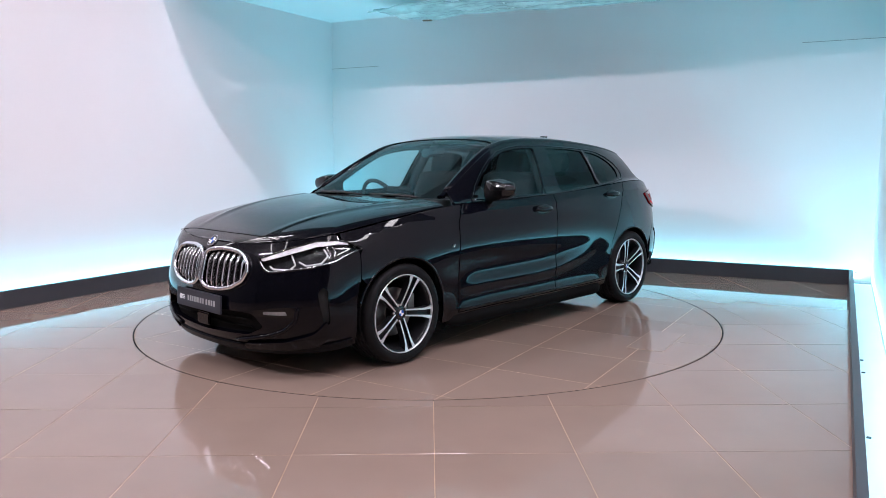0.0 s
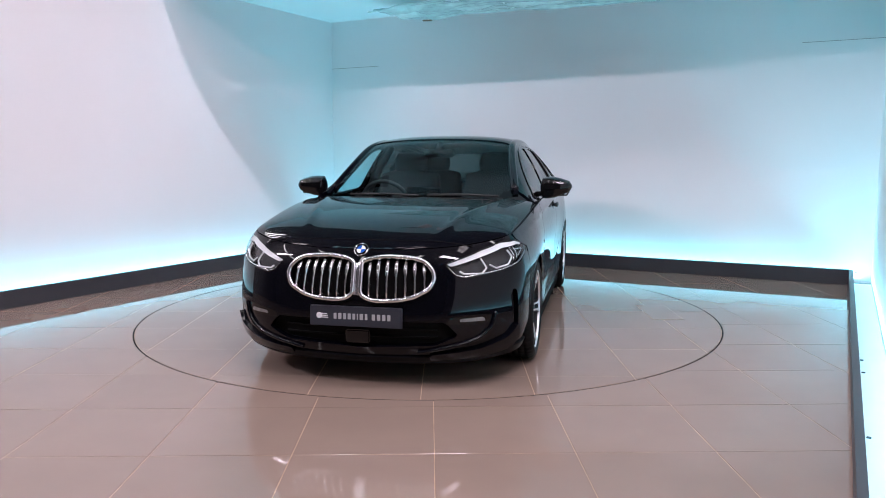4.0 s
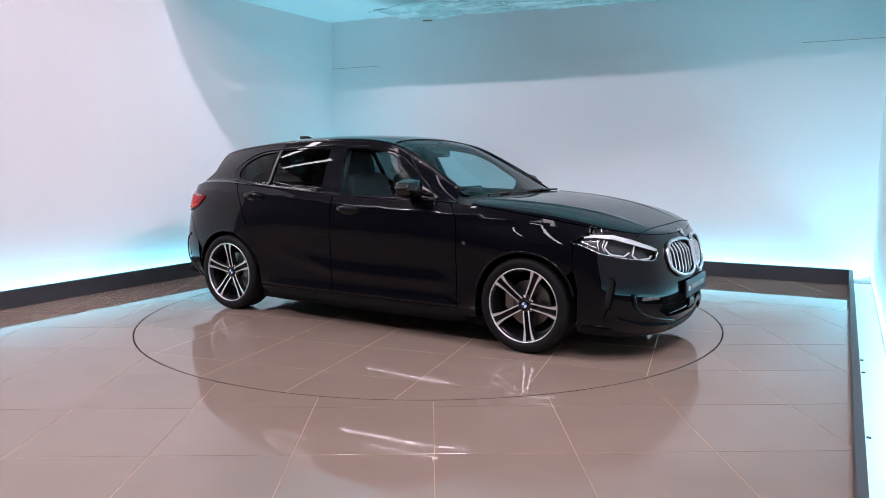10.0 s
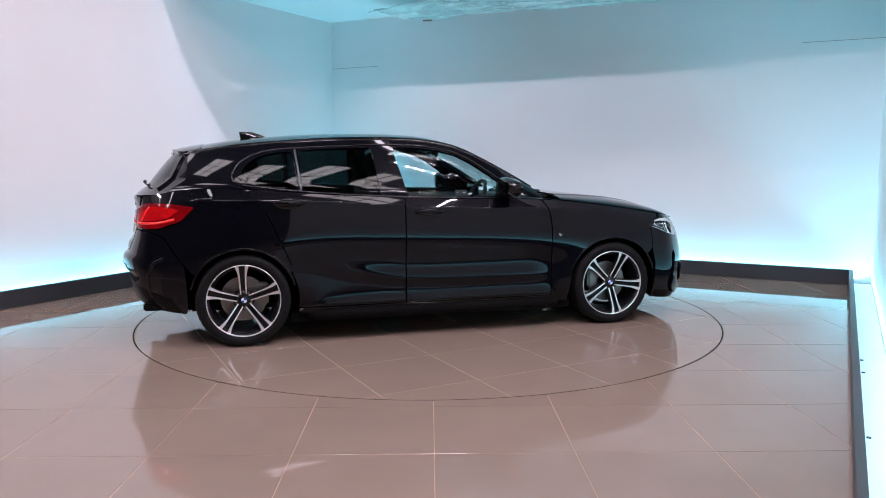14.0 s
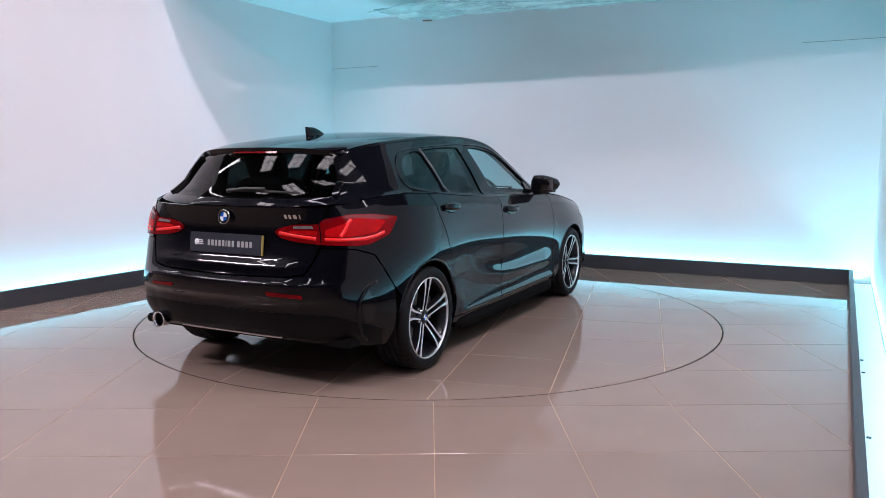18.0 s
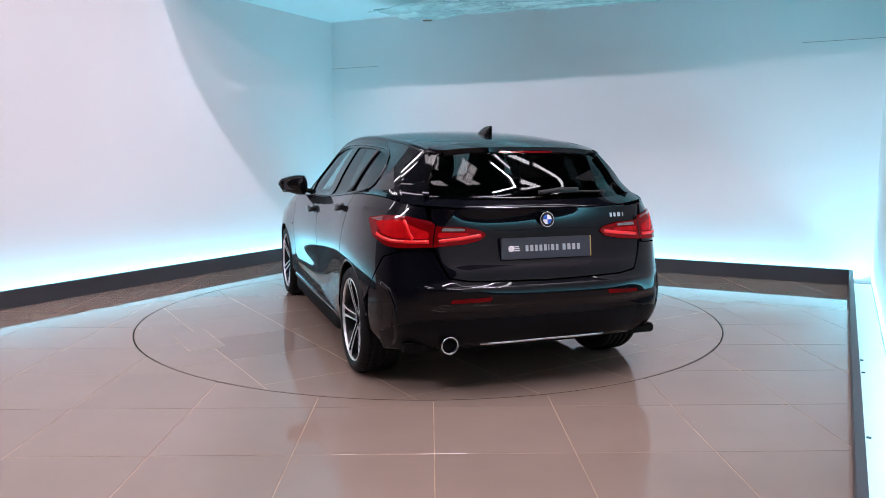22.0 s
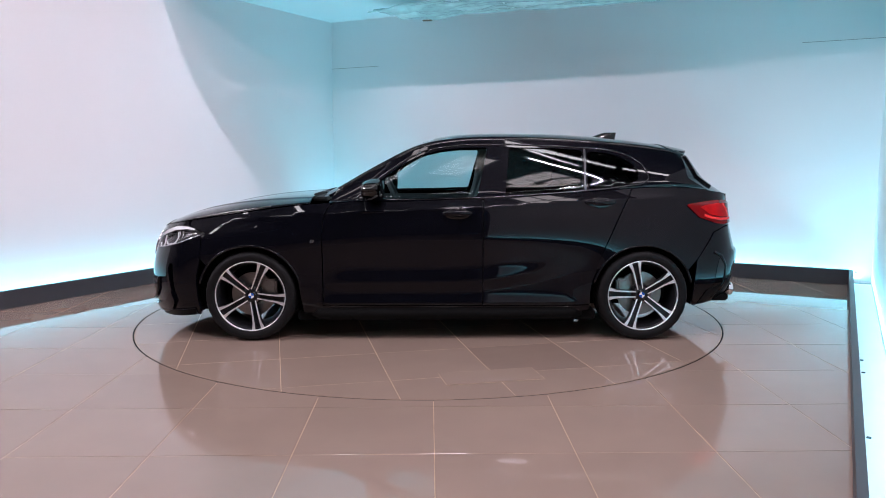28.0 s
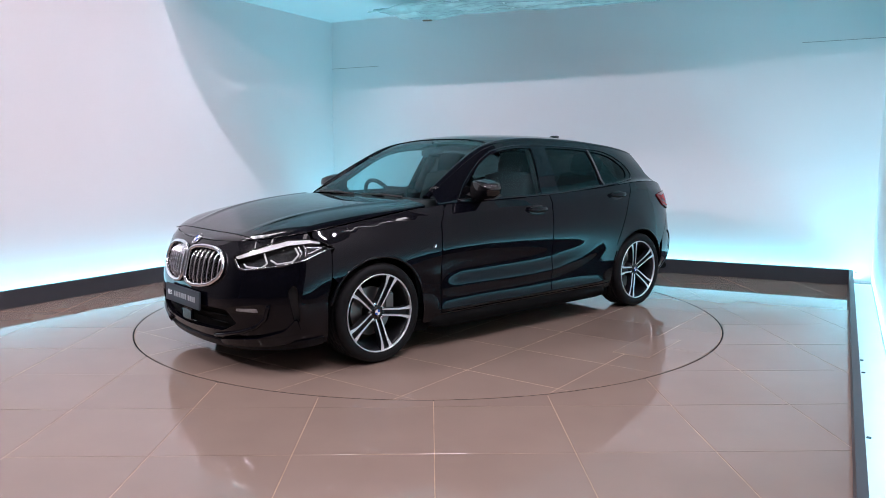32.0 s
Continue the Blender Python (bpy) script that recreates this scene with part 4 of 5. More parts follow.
    for v in vents:
        c = np.mean(v, 0)
        panel("corner_vent", offset(ring, -0.035), [tuple(c + (np.array(p) - c) * 1.25) for p in v], M_PLASTIC, car, cell=0.02, rim=0)


def kidney_outline(grow):
    """Half of the double grille on the nose, in s and z; grow widens it."""
    c = np.array((-2.665, 0.598))
    pts = [(-2.868, 0.688), (-2.82, 0.708), (-2.725, 0.721), (-2.625, 0.718), (-2.56, 0.709), (-2.508, 0.686), (-2.478, 0.645), (-2.472, 0.598), (-2.497, 0.545), (-2.575, 0.497), (-2.66, 0.478), (-2.77, 0.476), (-2.828, 0.488), (-2.868, 0.515)]
    out = []
    for p in rounded(pts, 0.020):
        d = np.array(p) - c
        out.append(tuple(c + d * (1 + grow / np.linalg.norm(d))))
    return out


def hood_outline():
    s = np.linspace(-0.93, -2.872, 60)
    b = belt(s)
    left = [(float(p[0]), float(p[1]) - 0.003) for p in b]
    rear = [(0.945, 0.45), (0.955, 0.0), (0.945, -0.45)]
    return left + [(x, -y) for x, y in left[::-1]] + rear[::-1]


def roof_outline():
    xs = np.linspace(0.80, -1.690, 70)
    left = [(float(x), float(rail_y(x))) for x in xs]
    return [(0.90, 0.0), (0.89, 0.33), (0.855, 0.60)] + left + [(-1.745, 0.30), (-1.765, 0.0), (-1.745, -0.30)] + [(x, -y) for x, y in left[::-1]] + [(0.855, -0.60), (0.89, -0.33)]


car_body()


# ---- the car's smaller parts ----


def inner_shell():
    """Dark structure behind the panels: floor, engine bay, boot, door insides, wheel arches."""
    part("floor_pan", block(0.06, 0, 0.215, 3.5, 1.10, 0.05, 0.01), M_UNDER, car)
    part("floor_pan", block(0.0, 0, 0.180, 1.86, 1.60, 0.07, 0.01), M_UNDER, car)
    part("undertray", block(1.86, 0, 0.195, 0.34, 1.30, 0.04, 0.01), M_UNDER, car)
    part("undertray", block(-1.83, 0, 0.272, 0.28, 1.50, 0.05, 0.01), M_UNDER, car)
    part("undertray", block(1.755, 0, 0.205, 0.13, 1.58, 0.04, 0.01), M_UNDER, car)
    # added crossbars that block the wall glow mirrored in the floor under the car
    for x in (0.955, -0.955):
        part("glow_blocker", block(x, 0, 0.160, 0.15, 1.60, 0.07, 0.01), M_UNDER, car)
    part("engine_bay", block(1.42, 0, 0.45, 0.95, 1.10, 0.50, 0.05), M_UNDER, car)
    part("boot_floor", block(-1.42, 0, 0.46, 0.98, 1.08, 0.46, 0.05), M_UNDER, car)
    for side in (1, -1):
        part("door_lining", block(-0.05, side * 0.775, 0.575, 1.80, 0.06, 0.70, 0.02), M_DASH, car)
        for x in (1.335, -1.335):
            bm = bmesh.new()
            cols = []
            for k in range(25):
                a = radians(-12 + 204 * k / 24)
                cols.append([bm.verts.new((x + 0.358 * math.cos(a), side * y, AXLE_Z + 0.358 * math.sin(a))) for y in (0.56, 0.866 - 0.06 * math.cos(a) ** 4)])
            for k in range(24):
                bm.faces.new((cols[k][0], cols[k + 1][0], cols[k + 1][1], cols[k][1]))
            bmesh.ops.solidify(bm, geom=bm.faces[:], thickness=0.01)
            part("arch_liner", bm, M_UNDER, car, smooth=True)
            part("inner_wing", block(x, side * 0.57, 0.52, 0.80, 0.03, 0.62, 0.01), M_UNDER, car)
    f = [(-1.74, 0.19), (-1.74, 0.70), (-1.95, 0.76), (-2.3, 0.74), (S0, 0.72)]
    panel("nose_structure", offset(ring, -0.09), f + [(2 * S0 - a, b) for a, b in f[-2::-1]], M_UNDER, car, cell=0.06, rim=0)
    r = [(1.74, 0.26), (1.74, 0.90), (2.1, 0.93), (2.4, 0.93), (S1, 0.93)]
    panel("tail_structure", offset(ring, -0.07), r + [(2 * S1 - a, b) for a, b in r[-2::-1]] + [(2 * S1 - 2.2, 0.30), (S1, 0.30), (2.2, 0.30)], M_UNDER, car, cell=0.06, rim=0)
    for side in (1, -1):
        part("pillar_lining", tube([(-0.27, side * 0.735, 0.95), (-0.30, side * 0.64, 1.15), (-0.33, side * 0.54, 1.335)], 0.035), M_DASH, car, smooth=True)
        part("pillar_lining", tube([(-1.42, side * 0.66, 1.00), (-1.50, side * 0.55, 1.15), (-1.60, side * 0.44, 1.26)], 0.05), M_DASH, car, smooth=True)
    panel("headlining", offset(cabin_top, -0.035), [(0.09, -0.50), (-1.72, -0.46), (-1.72, 0.46), (0.09, 0.50)], M_DASH, car, cell=0.1, rim=0)


def add_wheel(x, side, turn):
    """A wheel with a bicolour rim of five double spokes; its outer face looks along y, or against it on the right."""
    wheel = new("wheel")
    wheel.parent = car
    tagged(wheel, "black tyre on a two-tone alloy rim")
    wheel.matrix_basis = pose(x, 0, AXLE_Z) @ (Matrix.Identity(4) if side > 0 else pose(0, 0, 0, 0, 0, 180))
    tread = [(0.3085, 0.690)]
    for g in (0.718, 0.757, 0.797, 0.835):
        tread += [(0.3088, g - 0.006), (0.3020, g - 0.004), (0.3020, g + 0.004), (0.3088, g + 0.006)]
    profile = [(0.220, 0.655), (0.255, 0.640), (0.287, 0.652), (0.302, 0.672)] + tread + [(0.3075, 0.858), (0.303, 0.872), (0.296, 0.882), (0.285, 0.8905), (0.269, 0.893), (0.255, 0.8890), (0.245, 0.8850), (0.241, 0.880), (0.233, 0.872)]
    tyre = lathe(profile, 144)
    for v in tyre.verts:
        r, k = math.hypot(v.co.x, v.co.z), round(math.atan2(v.co.z, v.co.x) * 144 / (2 * math.pi))
        if 0.303 < r and 0.695 < v.co.y < 0.874 and (k + (1 if v.co.y > 0.78 else 0)) % 3 == 0:
            v.co.x, v.co.z = v.co.x * 0.984, v.co.z * 0.984
    part("tyre", tyre, M_TYRE, wheel, "black low-profile tyre", smooth=True)
    part("rim_barrel", lathe([(0.235, 0.866), (0.229, 0.872), (0.223, 0.866), (0.215, 0.842), (0.202, 0.78), (0.208, 0.66)], 72), M_RIMDARK, wheel, smooth=True)
    part("rim_lip", lathe([(0.2405, 0.876), (0.2405, 0.883), (0.2385, 0.886), (0.2350, 0.8855), (0.2325, 0.882), (0.2325, 0.872)], 96), M_RIMFACE, wheel, "bright machined rim edge", smooth=True)
    rows = ((0.040, 0.0175, 0.0042, 0.848), (0.100, 0.0190, 0.0048, 0.861), (0.160, 0.0208, 0.0056, 0.871), (0.190, 0.0242, 0.0075, 0.876), (0.2345, 0.0330, 0.0125, 0.8805))
    for k in range(5):
        a = radians(turn + 72 * k)

        def bar(edges, y_top, y_low):
            bm = bmesh.new()
            cols = []
            for (r, mid, half, y), (w0, w1) in zip(rows, edges):
                cols.append([bm.verts.new((r * math.cos(a) - w * math.sin(a), y + yy, r * math.sin(a) + w * math.cos(a))) for w, yy in ((w0, y_low), (w0, y_top), (w1, y_top), (w1, y_low))])
            for i in range(len(cols) - 1):
                for j in range(4):
                    bm.faces.new((cols[i][j], cols[i + 1][j], cols[i + 1][(j + 1) % 4], cols[i][(j + 1) % 4]))
            bm.faces.new(cols[0])
            bm.faces.new(cols[-1])
            return bm
        part("spoke", bar([(-m - h - 0.0005, m + h + 0.0005) for r, m, h, y in rows], -0.024, -0.046), M_RIMDARK, wheel)
        for q in (-1, 1):
            part("spoke_edge", bar([(q * (m - h) - 0.0015, q * (m + h) + 0.0015) for r, m, h, y in rows], -0.0008, -0.030), M_RIMDARK, wheel)
            part("spoke_face", bar([(q * (m - h), q * (m + h)) for r, m, h, y in rows], 0.0006, -0.003), M_RIMFACE, wheel, "bright machined spoke face")
    part("hub", lathe([(0.001, 0.846), (0.030, 0.846), (0.046, 0.845), (0.062, 0.838), (0.070, 0.82), (0.070, 0.78)], 40), M_RIMDARK, wheel, smooth=True)
    for k in range(5):
        a = radians(turn + 36 + 72 * k)
        bolt = lathe([(0.001, 0.846), (0.006, 0.846), (0.0095, 0.842), (0.0095, 0.82)], 10)
        part("wheel_bolt", moved(bolt, Matrix.Translation((0.052 * math.cos(a), 0, 0.052 * math.sin(a)))), M_CHROME, wheel)
    part("centre_cap", lathe([(0.001, 0.853), (0.020, 0.853), (0.030, 0.851), (0.0335, 0.845)], 32), M_GLOSS, wheel, "black cap with a blue and white roundel", smooth=True)
    for k in range(4):
        bm = bmesh.new()
        fan = [bm.verts.new((0, 0.8545, 0))] + [bm.verts.new((0.019 * math.cos(radians(90 * k + 9 * i)), 0.8545, 0.019 * math.sin(radians(90 * k + 9 * i)))) for i in range(11)]
        bm.faces.new(fan)
        part("cap_quarter", bm, M_BLUE if k % 2 else M_INK, wheel)
    part("brake_disc", lathe([(0.06, 0.80), (0.075, 0.782), (0.150, 0.782), (0.150, 0.760), (0.06, 0.760)], 48), M_DISC, wheel, "steel brake disc", smooth=False)
    bm = block(0, 0.775, 0, 0.075, 0.07, 0.15, 0.012)
    moved(bm, pose(-0.125 if (x > 0) == (side > 0) else 0.125, 0, 0.03))
    part("brake_caliper", bm, M_DISC, wheel)
    return wheel


def roundel(name, centre, facing, r):
    """A round badge with blue and white quarters."""
    badge = new(name)
    badge.parent = car
    tagged(badge, "round blue and white badge in a chrome ring")
    q = Vector(facing).to_track_quat("Z", "Y").to_matrix().to_4x4()
    badge.matrix_basis = Matrix.Translation(centre) @ q
    part("badge_ring", moved(lathe([(0.001, -0.004), (r * 0.97, -0.004), (r, 0.0), (r * 0.97, 0.004), (r * 0.90, 0.0045), (r * 0.88, 0.003), (0.001, 0.003)], 40), pose(0, 0, 0, 90)), M_CHROME, badge, smooth=True)
    part("badge_band", moved(lathe([(r * 0.60, 0.0036), (r * 0.62, 0.0042), (r * 0.87, 0.0042), (r * 0.88, 0.0036)], 40), pose(0, 0, 0, 90)), M_GLOSS, badge, "black band")
    for k in range(4):
        bm = bmesh.new()
        fan = [bm.verts.new((0, 0, 0.0045))] + [bm.verts.new((r * 0.6 * math.cos(radians(90 * k + 9 * i)), r * 0.6 * math.sin(radians(90 * k + 9 * i)), 0.0045)) for i in range(11)]
        bm.faces.new(fan)
        part("badge_quarter", bm, M_BLUE if k % 2 else M_INK, badge)


def dealer_plate(x, zc, facing):
    """A dark plate that carries a row of pale letter-sized bars, and a small mark before them."""
    plate = new("plate")
    plate.parent = car
    tagged(plate, "dark slate plate with pale print")
    plate.matrix_basis = pose(x, 0, zc, -3 if facing > 0 else -6, 0, 90 if facing > 0 else -90)
    part("plate_base", block(0, 0, 0, 0.520, 0.012, 0.111, 0.004), M_PLATE, plate)
    if facing < 0:
        part("plate_side", block(0.262, 0.001, 0, 0.006, 0.012, 0.109, 0.001), M_YELLOW, plate)
    part("mark", moved(lathe([(0.001, 0.002), (0.013, 0.002), (0.017, 0.0)], 20), pose(-0.205, -0.007, 0, 0, 0, 180)), M_INK, plate)
    for k in range(3):
        part("mark_bar", block(-0.178 + 0.003 * k, -0.0065, 0.010 - 0.010 * k, 0.034, 0.003, 0.005), M_INK, plate)
    at = -0.125
    for w in (0.020, 0.022, 0.018, 0.021, 0.019, 0.008, 0.023, 0.018, 0.0, 0.022, 0.023, 0.022, 0.021):
        if w:
            part("print_bar", block(at + w / 2, -0.0065, 0, w * 0.8, 0.003, 0.032, 0.001), M_PRINT, plate)
        at += (w + 0.0065) if w else 0.014


def inside_span(poly, s):
    """The lowest and highest place of a polygon at s."""
    zs = []
    for i in range(len(poly)):
        (a, b), (c, d) = poly[i], poly[(i + 1) % len(poly)]
        if (a - s) * (c - s) < 0:
            zs.append(b + (d - b) * (s - a) / (c - a))
    return (min(zs), max(zs)) if zs else None


def add_grille():
    bridge = rounded([(S0 - 0.022, 0.682), (S0 + 0.022, 0.682), (S0 + 0.019, 0.512), (S0 - 0.019, 0.512)], 0.008)
    panel("grille_bridge", offset(ring, 0.004), bridge, M_SATIN, car, "satin metal bridge between the grille halves", cell=0.01, rim=0.02)
    for k in (0, 1):
        kidney = new("kidney_grille")
        kidney.parent = car
        tagged(kidney, "rounded chrome grille half with upright bars")
        outline = kidney_outline(-0.010)
        put = (lambda p: p) if k == 0 else (lambda p: (2 * S0 - p[0], p[1]))
        loop = skin_path(ring, [put(p) for p in outline] + [put(outline[0])], 0.012, n=1)[:-1]
        frame_bm = tube(loop, 0.0120, closed=True, sides=12)
        part("grille_frame", frame_bm, M_SATIN, kidney, "thick chrome grille frame", smooth=True)
        panel("grille_back", offset(ring, -0.045), [put(p) for p in kidney_outline(0.012)], M_UNDER, kidney, cell=0.04, rim=0, sign=1)
        inner = kidney_outline(-0.022)
        for i in range(7):
            s = -2.818 + i * 0.0476
            span = inside_span(inner, s)
            if not span:
                continue
            lo, hi = span
            rows = [(f, put((s + 0.004 * (1 - f), lo + (hi - lo) * f))) for f in (0.0, 0.15, 0.35, 0.55, 0.68, 0.76, 0.88, 1.0)]
            bm = bmesh.new()
            cols = []
            for f, q in rows:
                half = 0.0048 + 0.0042 * min(1.0, max(0.0, (f - 0.55) / 0.2))
                lean = 0.006 - 0.016 * max(0.0, f - 0.74) / 0.26 - 0.008 * max(0.0, 0.15 - f) / 0.15
                cols.append([Vector(skin_path(ring, [(q[0] + w, q[1]), (q[0] + w, q[1])], d + lean, n=1)[0]) for w, d in ((-half, -0.03), (-half, 0.0), (-half * 0.6, 0.003), (half * 0.6, 0.003), (half, 0.0), (half, -0.03))])
            cols = [[bm.verts.new(p) for p in col] for col in cols]
            for a, b in zip(cols, cols[1:]):
                for k2 in range(6):
                    bm.faces.new((a[k2], a[(k2 + 1) % 6], b[(k2 + 1) % 6], b[k2]))
            bm.faces.new(cols[0])
            bm.faces.new(cols[-1])
            part("grille_bar", bm, M_SATIN, kidney)


def add_lamps():
    for k in (0, 1):
        put = (lambda p: p) if k == 0 else (lambda p: (2 * S0 - p[0], p[1]))
        lamp = new("headlamp")
        lamp.parent = car
        tagged(lamp, "clear headlamp with two angular light rings")
        c = np.mean(HEADLAMP, 0)
        grow = lambda f: [put(tuple(c + (np.array(p) - c) * f)) for p in HEADLAMP]
        panel("lamp_back", offset(ring, -0.050), grow(1.05), M_LAMPBACK, lamp, cell=0.03, rim=0)
        panel("lamp_cover", offset(ring, 0.001), grow(0.995), M_LENS, lamp, "clear lamp cover", cell=0.02, rim=0)
        brow = [(-2.426, 0.676), (-2.316, 0.714), (-2.22, 0.746), (-2.06, 0.780), (-1.82, 0.782), (-1.72, 0.768), (-1.70, 0.758), (-1.82, 0.766), (-2.06, 0.755), (-2.20, 0.722), (-2.30, 0.694), (-2.395, 0.668)]
        panel("light_brow", offset(ring, -0.006), [put(p) for p in brow], M_LAMPBAR, lamp, "bright upper light strip", cell=0.01, rim=0.004)
        hooks = (((-2.229, 0.712), (-2.197, 0.656), (-2.229, 0.628), (-2.332, 0.630), (-2.354, 0.645)), ((-1.995, 0.745), (-1.957, 0.706), (-2.020, 0.664), (-2.131, 0.651), (-2.177, 0.674)))
        for hook in hooks:
            part("light_ring", tube(skin_path(ring, [put(p) for p in hook], -0.020, n=5), 0.0052), M_LAMPBAR, lamp, "pale angular light guide", smooth=True)
        for fin in (((-1.965, 0.756), (-1.925, 0.712), (-1.955, 0.684)), ((-1.90, 0.758), (-1.868, 0.730), (-1.89, 0.690)), ((-1.87, 0.745), (-1.78, 0.742), (-1.70, 0.742)), ((-1.86, 0.705), (-1.78, 0.722), (-1.70, 0.740))):
            part("lamp_fin", tube(skin_path(ring, [put(p) for p in fin], -0.016, n=4), 0.0040), M_SATIN, lamp, "bright fin in the lamp's outer corner", smooth=True)
        low_edge = [put(p) for p in ((-2.426, 0.674), (-2.376, 0.622), (-2.335, 0.612), (-2.23, 0.626), (-2.10, 0.641), (-1.88, 0.674), (-1.66, 0.726))]
        part("lamp_edge", tube(skin_path(ring, low_edge, -0.008, n=4), 0.0042), M_SATIN, lamp, "bright lower lamp edge", smooth=True)
        part("lamp_seal", tube(skin_path(ring, grow(1.0) + [grow(1.0)[0]], -0.002, n=1)[:-1], 0.004, closed=True), M_GLOSS, lamp, smooth=True)
        tail_put = (lambda p: p) if k == 0 else (lambda p: (2 * S1 - p[0], p[1]))
        tail = new("tail_lamp")
        tail.parent = car
        tagged(tail, "red L-shaped tail lamp with lighter bars")
        panel("tail_lens", offset(ring, 0.010), [tail_put(p) for p in TAILLAMP], M_RED, tail, cell=0.014, rim=0.016)
        bars = [[(1.75, 0.850), (1.82, 0.832), (1.90, 0.822), (2.03, 0.820), (2.13, 0.822)], [(1.955, 0.925), (1.985, 0.90), (2.01, 0.865), (2.04, 0.835)], [(2.18, 0.824), (2.30, 0.836), (2.40, 0.850)]]
        for glow in (((1.72, 0.905), (1.80, 0.926), (1.93, 0.928), (2.05, 0.890), (2.125, 0.870), (2.125, 0.836), (1.92, 0.838), (1.80, 0.856)), ((2.172, 0.868), (2.30, 0.866), (2.37, 0.858), (2.30, 0.848), (2.172, 0.840))):
            panel("lens_core", offset(ring, 0.0108), [tail_put(p) for p in rounded(list(glow), 0.012)], M_REDGLOW, tail, "brighter red lens core", cell=0.010, rim=0.0015)
        for bar in bars:
            part("light_bar", tube(skin_path(ring, [tail_put(p) for p in bar], 0.0, n=4), 0.0140), M_REDBAR, tail, smooth=True)
        panel("lens_top", offset(ring, 0.0112), [tail_put(p) for p in ((1.65, 0.925), (1.80, 0.943), (1.96, 0.945), (2.12, 0.924), (2.14, 0.906), (2.05, 0.924), (1.90, 0.930), (1.74, 0.914))], M_REDDARK, tail, "dark red upper edge", cell=0.008, rim=0.002)
        panel("reverse_lens", offset(ring, 0.0125), [tail_put(p) for p in ((2.19, 0.876), (2.195, 0.892), (2.31, 0.888), (2.31, 0.876))], M_SMOKE, tail, "pale reversing lens", cell=0.01, rim=0.003)
        panel("tail_split", offset(ring, 0.0118), [tail_put(p) for p in ((2.148, 0.80), (2.152, 0.926), (2.158, 0.924), (2.154, 0.80))], M_GLOSS, tail, cell=0.004, rim=0.002)
        panel("reflector", offset(ring, 0.004), [tail_put(p) for p in ((2.236, 0.518), (2.240, 0.536), (2.428, 0.547), (2.424, 0.526))], M_RED, car, "narrow red bumper reflector", cell=0.008, rim=0.006)
        panel("fog_lamp", offset(ring, 0.003), [put(p) for p in rounded([(-2.36, 0.376), (-2.355, 0.392), (-2.235, 0.398), (-2.225, 0.376)], 0.006)], M_SMOKE, car, "small slim fog lamp", cell=0.008, rim=0.008)
        panel("fog_surround", offset(ring, 0.0015), [put(p) for p in rounded([(-2.43, 0.360), (-2.41, 0.398), (-2.20, 0.425), (-2.17, 0.365)], 0.015)], M_GLOSS, car, cell=0.012, rim=0.006)
        panel("rear_vent", offset(ring, 0.002), [tail_put(p) for p in rounded([(1.845, 0.325), (1.90, 0.30), (1.935, 0.50), (1.885, 0.565), (1.86, 0.50)], 0.02)], M_GLOSS, car, "dark bumper corner vent", cell=0.012, rim=0.006)


